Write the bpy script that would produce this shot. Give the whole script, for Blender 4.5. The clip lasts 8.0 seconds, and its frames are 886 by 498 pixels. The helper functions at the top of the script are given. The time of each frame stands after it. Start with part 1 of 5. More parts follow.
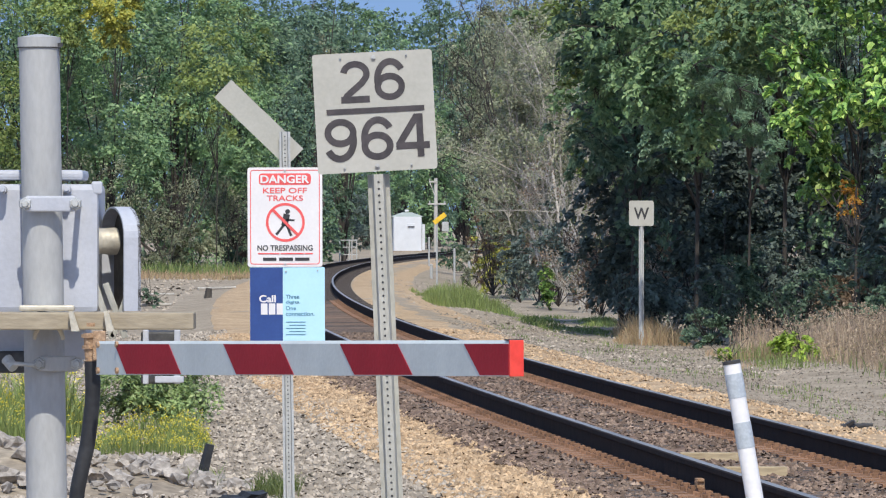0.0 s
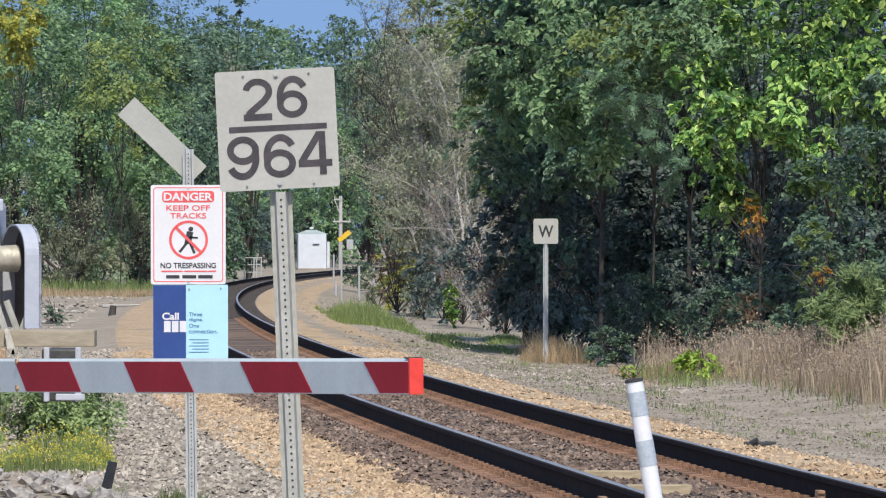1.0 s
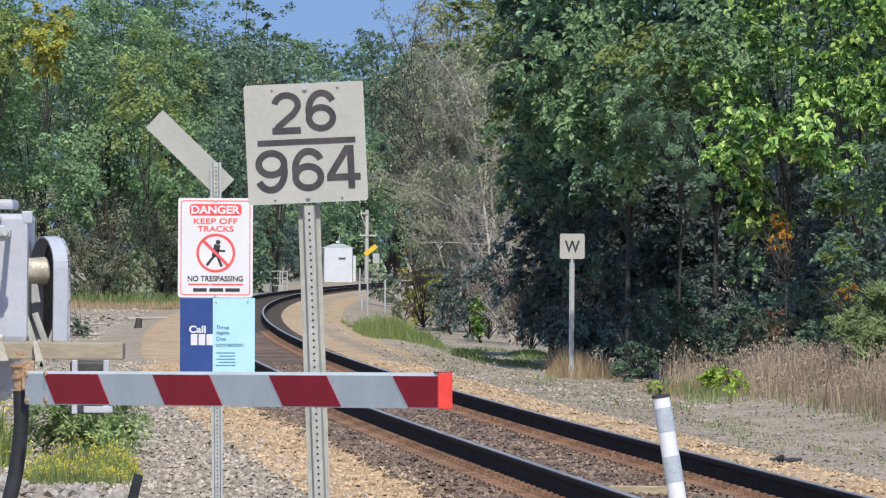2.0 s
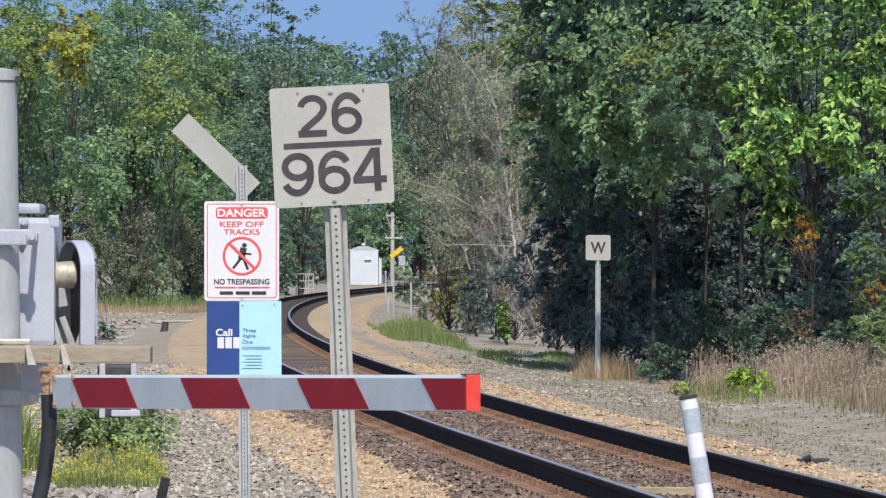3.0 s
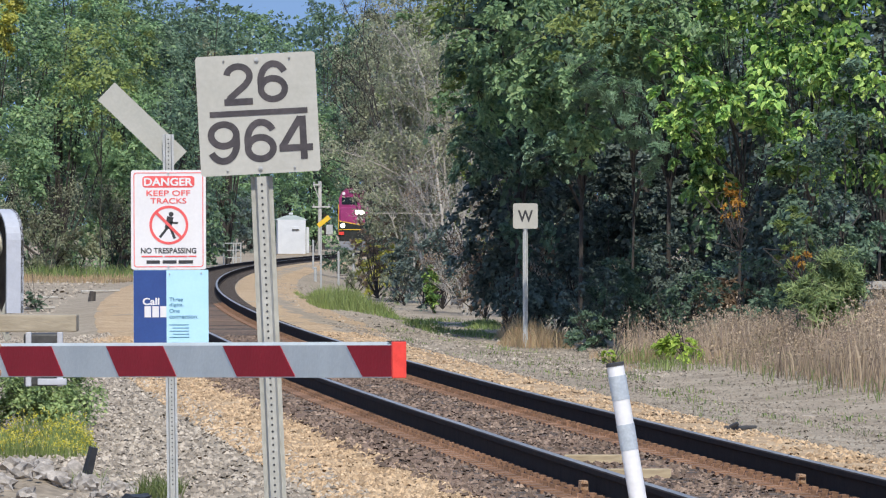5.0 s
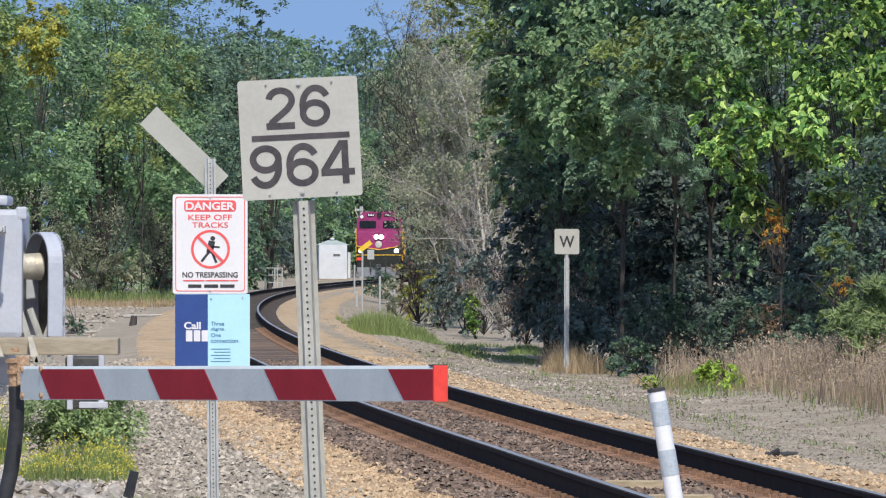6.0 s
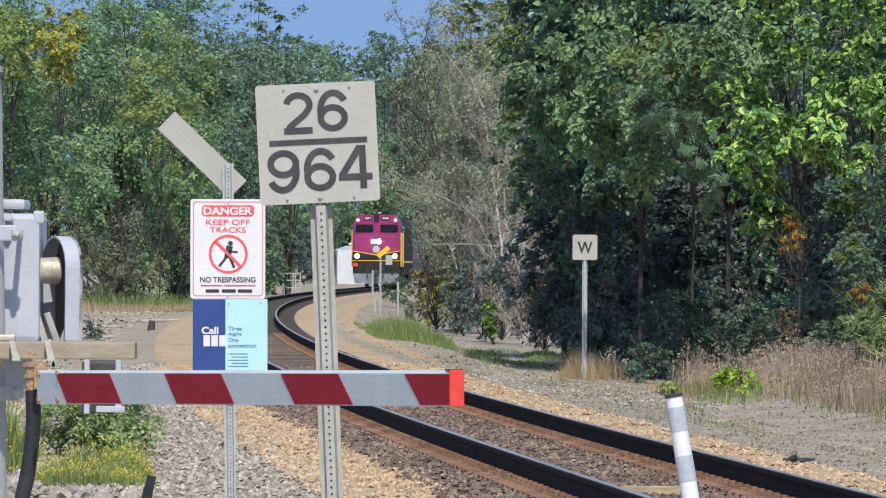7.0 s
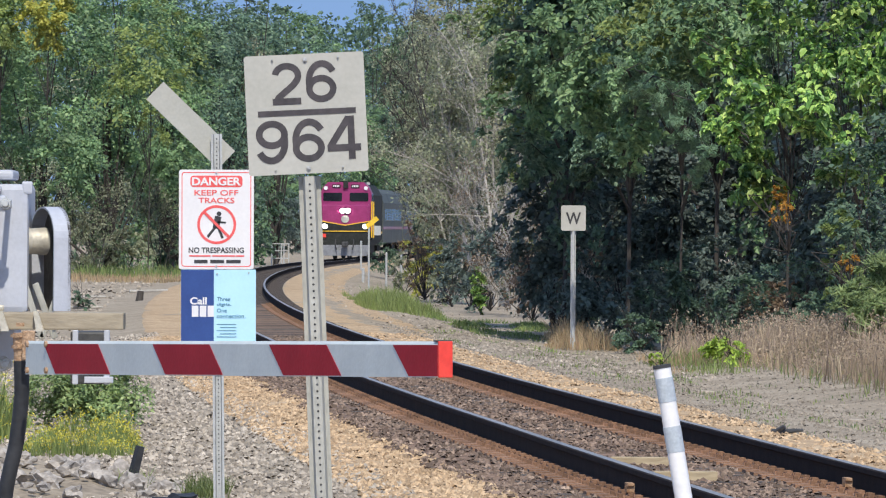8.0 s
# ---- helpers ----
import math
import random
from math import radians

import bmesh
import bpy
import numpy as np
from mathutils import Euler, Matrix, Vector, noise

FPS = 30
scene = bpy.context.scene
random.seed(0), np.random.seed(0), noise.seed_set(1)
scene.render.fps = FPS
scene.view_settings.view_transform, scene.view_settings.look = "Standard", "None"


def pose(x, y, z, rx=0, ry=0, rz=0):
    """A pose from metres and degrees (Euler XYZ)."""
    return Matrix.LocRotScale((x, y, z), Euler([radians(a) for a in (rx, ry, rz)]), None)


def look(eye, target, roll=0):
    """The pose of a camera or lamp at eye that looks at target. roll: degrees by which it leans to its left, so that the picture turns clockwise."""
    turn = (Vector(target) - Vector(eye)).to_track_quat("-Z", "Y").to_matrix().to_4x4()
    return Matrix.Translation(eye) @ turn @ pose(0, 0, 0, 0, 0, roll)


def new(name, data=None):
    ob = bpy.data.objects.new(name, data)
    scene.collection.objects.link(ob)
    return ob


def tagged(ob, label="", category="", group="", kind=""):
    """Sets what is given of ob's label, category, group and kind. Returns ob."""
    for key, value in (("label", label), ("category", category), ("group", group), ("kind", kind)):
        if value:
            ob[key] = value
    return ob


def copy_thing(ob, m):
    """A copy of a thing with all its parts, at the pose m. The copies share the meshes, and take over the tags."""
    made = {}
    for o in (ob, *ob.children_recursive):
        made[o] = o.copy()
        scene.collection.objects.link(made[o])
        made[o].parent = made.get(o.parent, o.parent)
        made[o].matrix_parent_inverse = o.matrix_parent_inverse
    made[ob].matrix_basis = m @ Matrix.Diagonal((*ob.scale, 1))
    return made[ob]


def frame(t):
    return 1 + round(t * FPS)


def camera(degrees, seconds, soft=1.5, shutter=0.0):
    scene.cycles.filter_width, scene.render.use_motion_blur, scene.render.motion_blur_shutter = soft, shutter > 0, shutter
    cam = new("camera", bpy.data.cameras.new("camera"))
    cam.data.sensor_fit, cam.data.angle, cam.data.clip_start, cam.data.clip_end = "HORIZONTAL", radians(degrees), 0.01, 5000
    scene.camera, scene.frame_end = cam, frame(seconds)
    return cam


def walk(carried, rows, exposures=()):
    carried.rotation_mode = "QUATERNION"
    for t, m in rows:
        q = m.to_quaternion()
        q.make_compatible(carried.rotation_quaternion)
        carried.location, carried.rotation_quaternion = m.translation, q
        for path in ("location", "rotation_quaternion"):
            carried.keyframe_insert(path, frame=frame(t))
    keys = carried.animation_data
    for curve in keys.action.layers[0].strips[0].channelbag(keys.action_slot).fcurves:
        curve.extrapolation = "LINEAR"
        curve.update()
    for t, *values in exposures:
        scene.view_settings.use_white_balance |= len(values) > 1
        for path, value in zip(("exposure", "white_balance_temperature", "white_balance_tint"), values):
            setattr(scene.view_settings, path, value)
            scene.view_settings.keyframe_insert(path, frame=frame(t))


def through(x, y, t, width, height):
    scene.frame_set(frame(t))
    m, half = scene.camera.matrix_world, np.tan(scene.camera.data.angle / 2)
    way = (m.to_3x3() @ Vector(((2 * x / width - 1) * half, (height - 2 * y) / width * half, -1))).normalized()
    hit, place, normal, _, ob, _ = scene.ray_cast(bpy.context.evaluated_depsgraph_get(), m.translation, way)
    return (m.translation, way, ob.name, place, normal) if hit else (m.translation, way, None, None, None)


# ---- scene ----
# Railway at a level crossing, seen through a long lens: a curve of single track, signs, a lowered gate arm,
# woods on both sides, and a train that comes round the bend. x is to the right, y along the view, z up; z = 0 is the near rail top.
cam = camera(7.80, 8.0, 1.2)
CAMERA_ROWS = [
    (0.0, 0.0004, 1.5499, 0.001, -0.229, -0.008),
    (0.5, 0.0034, 1.5505, -0.432, -0.120, -0.091),
    (1.0, 0.0104, 1.5504, -0.837, -0.072, -0.086),
    (1.5, 0.0095, 1.5512, -1.112, 0.015, -0.205),
    (2.0, 0.0029, 1.5507, -0.608, 0.054, -0.398),
    (2.2, 0.0031, 1.5493, -0.456, 0.093, -0.433),
    (3.3, -0.0013, 1.5512, -0.384, 0.038, -0.088),
    (3.5, 0.0046, 1.5499, -0.381, -0.058, -0.127),
    (4.0, 0.0049, 1.5482, -0.960, -0.200, 0.142),
    (4.2, 0.0039, 1.5484, -1.096, -0.247, 0.114),
    (5.3, 0.0036, 1.5448, -0.899, -0.133, -0.069),
    (5.5, 0.0031, 1.5429, -0.756, -0.032, -0.168),
    (6.0, 0.0028, 1.5440, -0.655, 0.021, -0.129),
    (6.5, 0.0039, 1.5448, -0.643, 0.170, -0.201),
    (7.0, 0.0061, 1.5422, -0.494, 0.070, -0.245),
    (7.5, 0.0053, 1.5433, -0.413, -0.060, -0.312),
    (8.0, 0.0058, 1.5432, -0.596, -0.189, -0.298),
]
walk(cam, [(t, pose(x, 0, z, 90 + pitch, roll, yaw)) for t, x, z, yaw, pitch, roll in CAMERA_ROWS], [(0.0, 0.03, 6750, 8.5), (8.0, 0.03, 6750, 8.5)])

# ---- light: clear early-autumn noon, sun high behind the camera, a little to its right ----
SUN_ELEVATION, SUN_AZIMUTH = 52.0, 174.0     # azimuth clockwise from +y
world = bpy.data.worlds.new("world")
scene.world = world
world.use_nodes = True
wn = world.node_tree
sky = wn.nodes.new("ShaderNodeTexSky")
sky.sky_type, sky.sun_disc = "NISHITA", False
sky.sun_elevation, sky.sun_rotation = radians(SUN_ELEVATION), radians(SUN_AZIMUTH)
sky.air_density, sky.dust_density, sky.ozone_density = 1.0, 0.3, 2.4
aim = wn.nodes.new("ShaderNodeTexCoord")
lift = wn.nodes.new("ShaderNodeVectorMath")      # clear air: the blue reaches down to the tree line
lift.operation, lift.inputs[1].default_value = "ADD", (0, 0, 0.48)
wn.links.new(aim.outputs["Generated"], lift.inputs[0])
wn.links.new(lift.outputs[0], sky.inputs[0])
wn.links.new(sky.outputs[0], wn.nodes["Background"].inputs[0])
wn.nodes["Background"].inputs[1].default_value = 0.24
sun = new("sun", bpy.data.lights.new("sun", "SUN"))
sun.data.energy, sun.data.angle, sun.data.color = 4.2, radians(0.6), (1.0, 0.955, 0.87)
_a, _e = radians(SUN_AZIMUTH), radians(SUN_ELEVATION)
SUN_WAY = Vector((math.sin(_a) * math.cos(_e), math.cos(_a) * math.cos(_e), math.sin(_e)))
sun.matrix_world = look(SUN_WAY * 60 + Vector((0, 40, 0)), (0, 40, 0))


# ---- materials ----
def material(name, colour, other=None, scale=8.0, rough=0.7, metal=0.0, bump=0.0, fine=60.0, grain=0.25, island=0.0,
             objects=0.0, clear=0.0, spec=0.4, streak=(1, 1, 1)):
    """A painted or natural surface: two colours mixed by coarse noise, fine grain over it, optional spread from piece to piece."""
    m = bpy.data.materials.new(name)
    m.use_nodes = True
    n, l = m.node_tree.nodes, m.node_tree.links
    b = n["Principled BSDF"]
    b.inputs["Roughness"].default_value, b.inputs["Metallic"].default_value = rough, metal
    b.inputs["Specular IOR Level"].default_value = spec
    b.inputs["Coat Weight"].default_value = clear
    co = n.new("ShaderNodeTexCoord")
    mp = n.new("ShaderNodeMapping")
    mp.inputs["Scale"].default_value = streak
    l.new(co.outputs["Object"], mp.inputs[0])
    a = n.new("ShaderNodeTexNoise")
    a.inputs["Scale"].default_value, a.inputs["Detail"].default_value, a.inputs["Roughness"].default_value = scale, 5, 0.62
    l.new(mp.outputs[0], a.inputs["Vector"])
    ramp = n.new("ShaderNodeValToRGB")
    ramp.color_ramp.elements[0].position, ramp.color_ramp.elements[1].position = 0.36, 0.66
    ramp.color_ramp.elements[0].color, ramp.color_ramp.elements[1].color = (*colour, 1), (*(other or colour), 1)
    l.new(a.outputs[0], ramp.inputs[0])
    f = n.new("ShaderNodeTexNoise")
    f.inputs["Scale"].default_value, f.inputs["Detail"].default_value = fine, 3
    l.new(mp.outputs[0], f.inputs["Vector"])
    out, value = ramp.outputs[0], f.outputs[0]
    span = n.new("ShaderNodeMapRange")
    span.inputs["From Min"].default_value, span.inputs["From Max"].default_value = 0.25, 0.75
    span.inputs["To Min"].default_value, span.inputs["To Max"].default_value = 1 - grain, 1 + grain
    l.new(value, span.inputs[0])
    hsv = n.new("ShaderNodeHueSaturation")
    l.new(out, hsv.inputs["Color"])
    l.new(span.outputs[0], hsv.inputs["Value"])
    out = hsv.outputs[0]
    for amount, kind, socket in ((island, "ShaderNodeNewGeometry", "Random Per Island"), (objects, "ShaderNodeObjectInfo", "Random")):
        if amount:
            g = n.new(kind)
            r = n.new("ShaderNodeMapRange")
            r.inputs["To Min"].default_value, r.inputs["To Max"].default_value = 1 - amount, 1 + amount
            l.new(g.outputs[socket], r.inputs[0])
            h = n.new("ShaderNodeHueSaturation")
            l.new(out, h.inputs["Color"])
            l.new(r.outputs[0], h.inputs["Value"])
            out = h.outputs[0]
    l.new(out, b.inputs["Base Color"])
    if bump:
        k = n.new("ShaderNodeBump")
        k.inputs["Strength"].default_value, k.inputs["Distance"].default_value = bump, 0.02
        l.new(f.outputs[0], k.inputs["Height"])
        l.new(k.outputs[0], b.inputs["Normal"])
    return m


def leafy(name, colours, rough=0.5, through=0.35, spec=0.35):
    """Leaves: a colour of its own for each, some light coming through."""
    m = bpy.data.materials.new(name)
    m.use_nodes = True
    n, l = m.node_tree.nodes, m.node_tree.links
    b = n["Principled BSDF"]
    g = n.new("ShaderNodeNewGeometry")
    ramp = n.new("ShaderNodeValToRGB")
    ramp.color_ramp.interpolation = "LINEAR"
    for i, c in enumerate(colours):
        e = ramp.color_ramp.elements[i] if i < 2 else ramp.color_ramp.elements.new(1.0)
        e.position, e.color = i / max(1, len(colours) - 1), (*c, 1)
    l.new(g.outputs["Random Per Island"], ramp.inputs[0])
    co = n.new("ShaderNodeTexCoord")
    t = n.new("ShaderNodeTexNoise")
    t.inputs["Scale"].default_value, t.inputs["Detail"].default_value = 0.45, 5
    l.new(co.outputs["Object"], t.inputs["Vector"])
    r = n.new("ShaderNodeMapRange")
    r.inputs["From Min"].default_value, r.inputs["From Max"].default_value = 0.3, 0.7
    r.inputs["To Min"].default_value, r.inputs["To Max"].default_value = 0.55, 1.45
    l.new(t.outputs[0], r.inputs[0])
    h = n.new("ShaderNodeHueSaturation")
    l.new(ramp.outputs[0], h.inputs["Color"])
    l.new(r.outputs[0], h.inputs["Value"])
    l.new(h.outputs[0], b.inputs["Base Color"])
    b.inputs["Roughness"].default_value, b.inputs["Specular IOR Level"].default_value = rough, spec
    tr = n.new("ShaderNodeBsdfTranslucent")
    l.new(h.outputs[0], tr.inputs[0])
    mix = n.new("ShaderNodeMixShader")
    mix.inputs[0].default_value = through
    l.new(b.outputs[0], mix.inputs[1])
    l.new(tr.outputs[0], mix.inputs[2])
    l.new(mix.outputs[0], n["Material Output"].inputs[0])
    return m


def glowing(name, colour, strength):
    m = bpy.data.materials.new(name)
    m.use_nodes = True
    b = m.node_tree.nodes["Principled BSDF"]
    b.inputs["Base Color"].default_value = (*colour, 1)
    b.inputs["Emission Color"].default_value, b.inputs["Emission Strength"].default_value = (*colour, 1), strength
    return m


GALV = material("galvanised steel", (0.40, 0.41, 0.41), (0.50, 0.51, 0.51), 14, 0.6, 0.15, 0.15, 120, 0.12)
GALV_DULL = material("weathered galvanised steel", (0.36, 0.355, 0.32), (0.47, 0.46, 0.42), 9, 0.7, 0.1, 0.2, 90, 0.15, streak=(1, 1, 0.3))
MAST_PAINT = material("silver painted pipe", (0.36, 0.365, 0.37), (0.43, 0.435, 0.44), 6, 0.6, 0.05, 0.08, 80, 0.08, streak=(1, 1, 0.35))
BOX_PAINT = material("pale enamel", (0.42, 0.44, 0.50), (0.49, 0.51, 0.57), 5, 0.42, 0.0, 0.06, 70, 0.05)
CAST = material("tan cast metal", (0.50, 0.46, 0.38), (0.63, 0.58, 0.48), 9, 0.5, 0.4, 0.15, 60, 0.12)
TAN_BAR = material("weathered tan bar", (0.30, 0.25, 0.18), (0.39, 0.335, 0.25), 5, 0.7, 0.0, 0.2, 60, 0.15, streak=(0.3, 1, 1))
RUST = material("rusted iron", (0.30, 0.17, 0.09), (0.48, 0.33, 0.22), 20, 0.85, 0.1, 0.4, 120, 0.25)
RUBBER = material("black rubber hose", (0.018, 0.019, 0.022), (0.035, 0.036, 0.04), 12, 0.55, 0, 0.1, 60, 0.2)
DARK_IRON = material("dark iron", (0.05, 0.05, 0.055), (0.10, 0.10, 0.10), 9, 0.6, 0.4, 0.1, 60, 0.2)
ARM_WHITE = material("reflective white sheeting", (0.52, 0.56, 0.56), (0.60, 0.64, 0.63), 6, 0.5, 0, 0.05, 90, 0.05)
ARM_RED = material("reflective red sheeting", (0.30, 0.010, 0.022), (0.36, 0.014, 0.028), 6, 0.6, 0, 0.05, 90, 0.08, spec=0.15)
ARM_TIP = material("red plastic end cap", (0.72, 0.05, 0.04), (0.80, 0.07, 0.05), 8, 0.5, 0, 0.1, 60, 0.08)
ALUM = material("bare aluminium sign back", (0.39, 0.385, 0.345), (0.445, 0.438, 0.395), 5, 0.65, 0.05, 0.05, 60, 0.06)
SIGN_GREY = material("faded white sign face", (0.405, 0.397, 0.358), (0.46, 0.45, 0.41), 4, 0.62, 0, 0.04, 50, 0.06)
SIGN_WHITE = material("white sign face", (0.72, 0.70, 0.71), (0.77, 0.75, 0.76), 5, 0.5, 0, 0.02, 50, 0.03)
SIGN_BLACK = material("faded black lettering", (0.045, 0.04, 0.045), (0.075, 0.065, 0.07), 14, 0.6, 0, 0, 60, 0.15)
SIGN_DARK = material("dark grey lettering", (0.03, 0.03, 0.035), (0.05, 0.05, 0.055), 14, 0.6, 0, 0, 60, 0.1)
SIGN_RED = material("faded red print", (0.75, 0.09, 0.09), (0.80, 0.13, 0.13), 8, 0.55, 0, 0, 60, 0.06)
SIGN_BLUE = material("navy print", (0.025, 0.06, 0.22), (0.03, 0.075, 0.26), 6, 0.5, 0, 0, 60, 0.06)
SIGN_CYAN = material("pale blue print", (0.44, 0.72, 0.88), (0.48, 0.76, 0.90), 6, 0.5, 0, 0, 60, 0.03)
SIGN_TEAL = material("small teal print", (0.08, 0.22, 0.33), None, 6, 0.5)
PVC = material("white plastic post", (0.76, 0.76, 0.78), (0.82, 0.82, 0.84), 8, 0.4, 0, 0.03, 40, 0.05)
PVC_BAND = material("grey reflective band", (0.40, 0.45, 0.51), (0.48, 0.53, 0.58), 20, 0.4, 0.0, 0.05, 80, 0.1, clear=0.15)
RAIL_SIDE = material("dark rusted rail side", (0.022, 0.018, 0.018), (0.038, 0.028, 0.025), 6, 0.9, 0.0, 0.2, 60, 0.25, spec=0.12)
RAIL_TOP = material("worn rail head", (0.24, 0.24, 0.25), (0.34, 0.34, 0.35), 4, 0.42, 0.3, 0.05, 60, 0.12, streak=(1, 0.05, 1))
PLATE = material("rusty tie plate", (0.19, 0.105, 0.066), (0.30, 0.175, 0.11), 10, 0.85, 0.1, 0.3, 90, 0.2, objects=0.25)
TIE = material("creosoted tie", (0.050, 0.040, 0.036), (0.12, 0.095, 0.078), 7, 0.85, 0, 0.4, 60, 0.3, objects=0.35, streak=(0.25, 1.5, 1))
PLANK = material("raw plank", (0.30, 0.23, 0.14), (0.44, 0.36, 0.24), 6, 0.8, 0, 0.2, 50, 0.2, streak=(0.2, 1, 1))
DIRT = material("grey gravel and dirt", (0.25, 0.205, 0.155), (0.37, 0.315, 0.245), 0.8, 0.95, 0, 0.5, 14, 0.35, spec=0.2)
BED = material("tan ballast", (0.35, 0.245, 0.15), (0.49, 0.365, 0.24), 1.6, 0.95, 0, 0.6, 16, 0.4, spec=0.2)
CRIB = material("oil-stained ballast between the rails", (0.12, 0.078, 0.058), (0.26, 0.175, 0.125), 2.2, 0.9, 0, 0.6, 14, 0.45, spec=0.2)
STONE_TAN = material("tan ballast stones", (0.37, 0.255, 0.155), (0.49, 0.36, 0.235), 3, 0.9, 0, 0.3, 30, 0.2, island=0.38, spec=0.2)
STONE_GREY = material("grey ballast stones", (0.28, 0.24, 0.195), (0.42, 0.365, 0.305), 3, 0.9, 0, 0.3, 30, 0.2, island=0.42, spec=0.2)
STONE_DARK = material("stained ballast stones", (0.12, 0.085, 0.068), (0.27, 0.20, 0.155), 3, 0.9, 0, 0.3, 30, 0.2, island=0.55, spec=0.2)
STONE_DIRT = material("dirt clods", (0.20, 0.172, 0.14), (0.33, 0.285, 0.235), 3, 0.95, 0, 0.3, 30, 0.2, island=0.25, spec=0.15)
ROCK = material("broken rubble", (0.22, 0.198, 0.178), (0.35, 0.318, 0.288), 6, 0.92, 0, 0.5, 25, 0.25, island=0.25, spec=0.2)
BARK = material("grey-brown bark", (0.040, 0.035, 0.032), (0.075, 0.066, 0.060), 5, 0.9, 0, 0.5, 25, 0.25, streak=(1, 1, 0.3))
BARE = material("bleached bare twigs", (0.36, 0.335, 0.30), (0.50, 0.47, 0.43), 3, 0.9, 0, 0.2, 25, 0.2)
SHED_WHITE = material("white ribbed metal", (0.58, 0.60, 0.63), (0.65, 0.67, 0.70), 1.5, 0.5, 0, 0.02, 20, 0.05)
SHED_ROOF = material("pale green roof", (0.30, 0.35, 0.32), (0.38, 0.42, 0.39), 1.5, 0.6, 0, 0.05, 20, 0.08)
POLE_WOOD = material("bleached pole timber", (0.42, 0.40, 0.37), (0.55, 0.53, 0.50), 4, 0.85, 0, 0.2, 20, 0.15, streak=(1, 1, 0.1))
YELLOW = material("signal yellow paint", (0.72, 0.46, 0.03), (0.80, 0.53, 0.05), 4, 0.5, 0, 0, 20, 0.08)
LOCO_PURPLE = material("maroon locomotive paint", (0.25, 0.028, 0.115), (0.31, 0.04, 0.15), 1.2, 0.35, 0, 0.02, 12, 0.1, clear=0.3)
LOCO_BLACK = material("sooty black paint", (0.020, 0.022, 0.021), (0.040, 0.042, 0.039), 1.5, 0.7, 0, 0.05, 12, 0.2, spec=0.15)
LOCO_YELLOW = material("yellow stripe paint", (0.75, 0.44, 0.03), (0.80, 0.50, 0.05), 2, 0.45)
COACH_STEEL = material("dull stainless coach side", (0.055, 0.065, 0.060), (0.10, 0.112, 0.105), 1.2, 0.6, 0.1, 0.03, 12, 0.12)
GLASS_DARK = material("dark window glass", (0.012, 0.015, 0.02), (0.02, 0.024, 0.03), 1, 0.08, 0, 0, 10, 0.1, spec=0.6)
SILVER = material("grey pilot paint", (0.20, 0.21, 0.23), (0.30, 0.31, 0.33), 3, 0.5, 0.3, 0.05, 20, 0.15)
BEAM = glowing("lit headlight lens", (1.0, 0.96, 0.88), 60.0)

GREEN_MID = leafy("mid green leaves", [(0.115, 0.195, 0.100), (0.175, 0.290, 0.145), (0.240, 0.370, 0.185), (0.330, 0.450, 0.215)])
# extra blue in these two greens stands in for hazy shade
GREEN_DARK = leafy("dark green leaves", [(0.076, 0.130, 0.090), (0.125, 0.202, 0.132), (0.205, 0.300, 0.190)])
# duller green: the hollow's shade put into leaf colour; also dark evergreen bushes
GREEN_DEEP = leafy("evergreen and shade-dark leaves", [(0.078, 0.108, 0.098), (0.116, 0.156, 0.138), (0.162, 0.208, 0.172)], 0.55, 0.2)
GREEN_OLIVE = leafy("olive leaves", [(0.085, 0.140, 0.050), (0.145, 0.210, 0.070), (0.215, 0.280, 0.090), (0.290, 0.335, 0.115)])
GREEN_YELLOW = leafy("yellowing leaves", [(0.24, 0.27, 0.06), (0.38, 0.38, 0.08), (0.52, 0.47, 0.11)])
GREEN_BRIGHT = leafy("broad bright leaves", [(0.060, 0.130, 0.048), (0.110, 0.225, 0.062), (0.270, 0.440, 0.115), (0.520, 0.650, 0.190)], 0.42, 0.25)
GREEN_LIME = leafy("lime-green weed leaves", [(0.25, 0.37, 0.06), (0.38, 0.52, 0.09), (0.50, 0.62, 0.14)])
GREEN_LIGHT = leafy("light olive leaves", [(0.17, 0.235, 0.075), (0.26, 0.33, 0.105), (0.35, 0.41, 0.135)])
GREEN_GREY = leafy("grey-green small leaves", [(0.19, 0.22, 0.145), (0.29, 0.315, 0.20), (0.39, 0.40, 0.27)])
GREEN_PINE = leafy("blue-green needles", [(0.103, 0.189, 0.112), (0.170, 0.276, 0.164), (0.227, 0.342, 0.205)], 0.5, 0.2)
GREEN_CEDAR = leafy("cedar sprays", [(0.13, 0.195, 0.08), (0.22, 0.30, 0.12), (0.32, 0.39, 0.16)], 0.5, 0.25)
GREEN_GRASS = leafy("fresh grass", [(0.15, 0.20, 0.06), (0.22, 0.28, 0.09), (0.28, 0.33, 0.12)], 0.5, 0.3)
BROWN_LEAF = leafy("browned leaves", [(0.15, 0.105, 0.075), (0.235, 0.165, 0.115), (0.31, 0.235, 0.16)])
ORANGE_LEAF = leafy("orange turned leaves", [(0.38, 0.16, 0.03), (0.52, 0.26, 0.04), (0.40, 0.26, 0.05)])
DRY_WEED = leafy("dry brown weed", [(0.22, 0.17, 0.13), (0.34, 0.265, 0.195), (0.47, 0.375, 0.265), (0.29, 0.22, 0.185)], 0.8, 0.2, 0.1)
DRY_GRASS = leafy("straw grass", [(0.30, 0.23, 0.14), (0.42, 0.33, 0.20), (0.38, 0.25, 0.165)], 0.8, 0.2, 0.1)
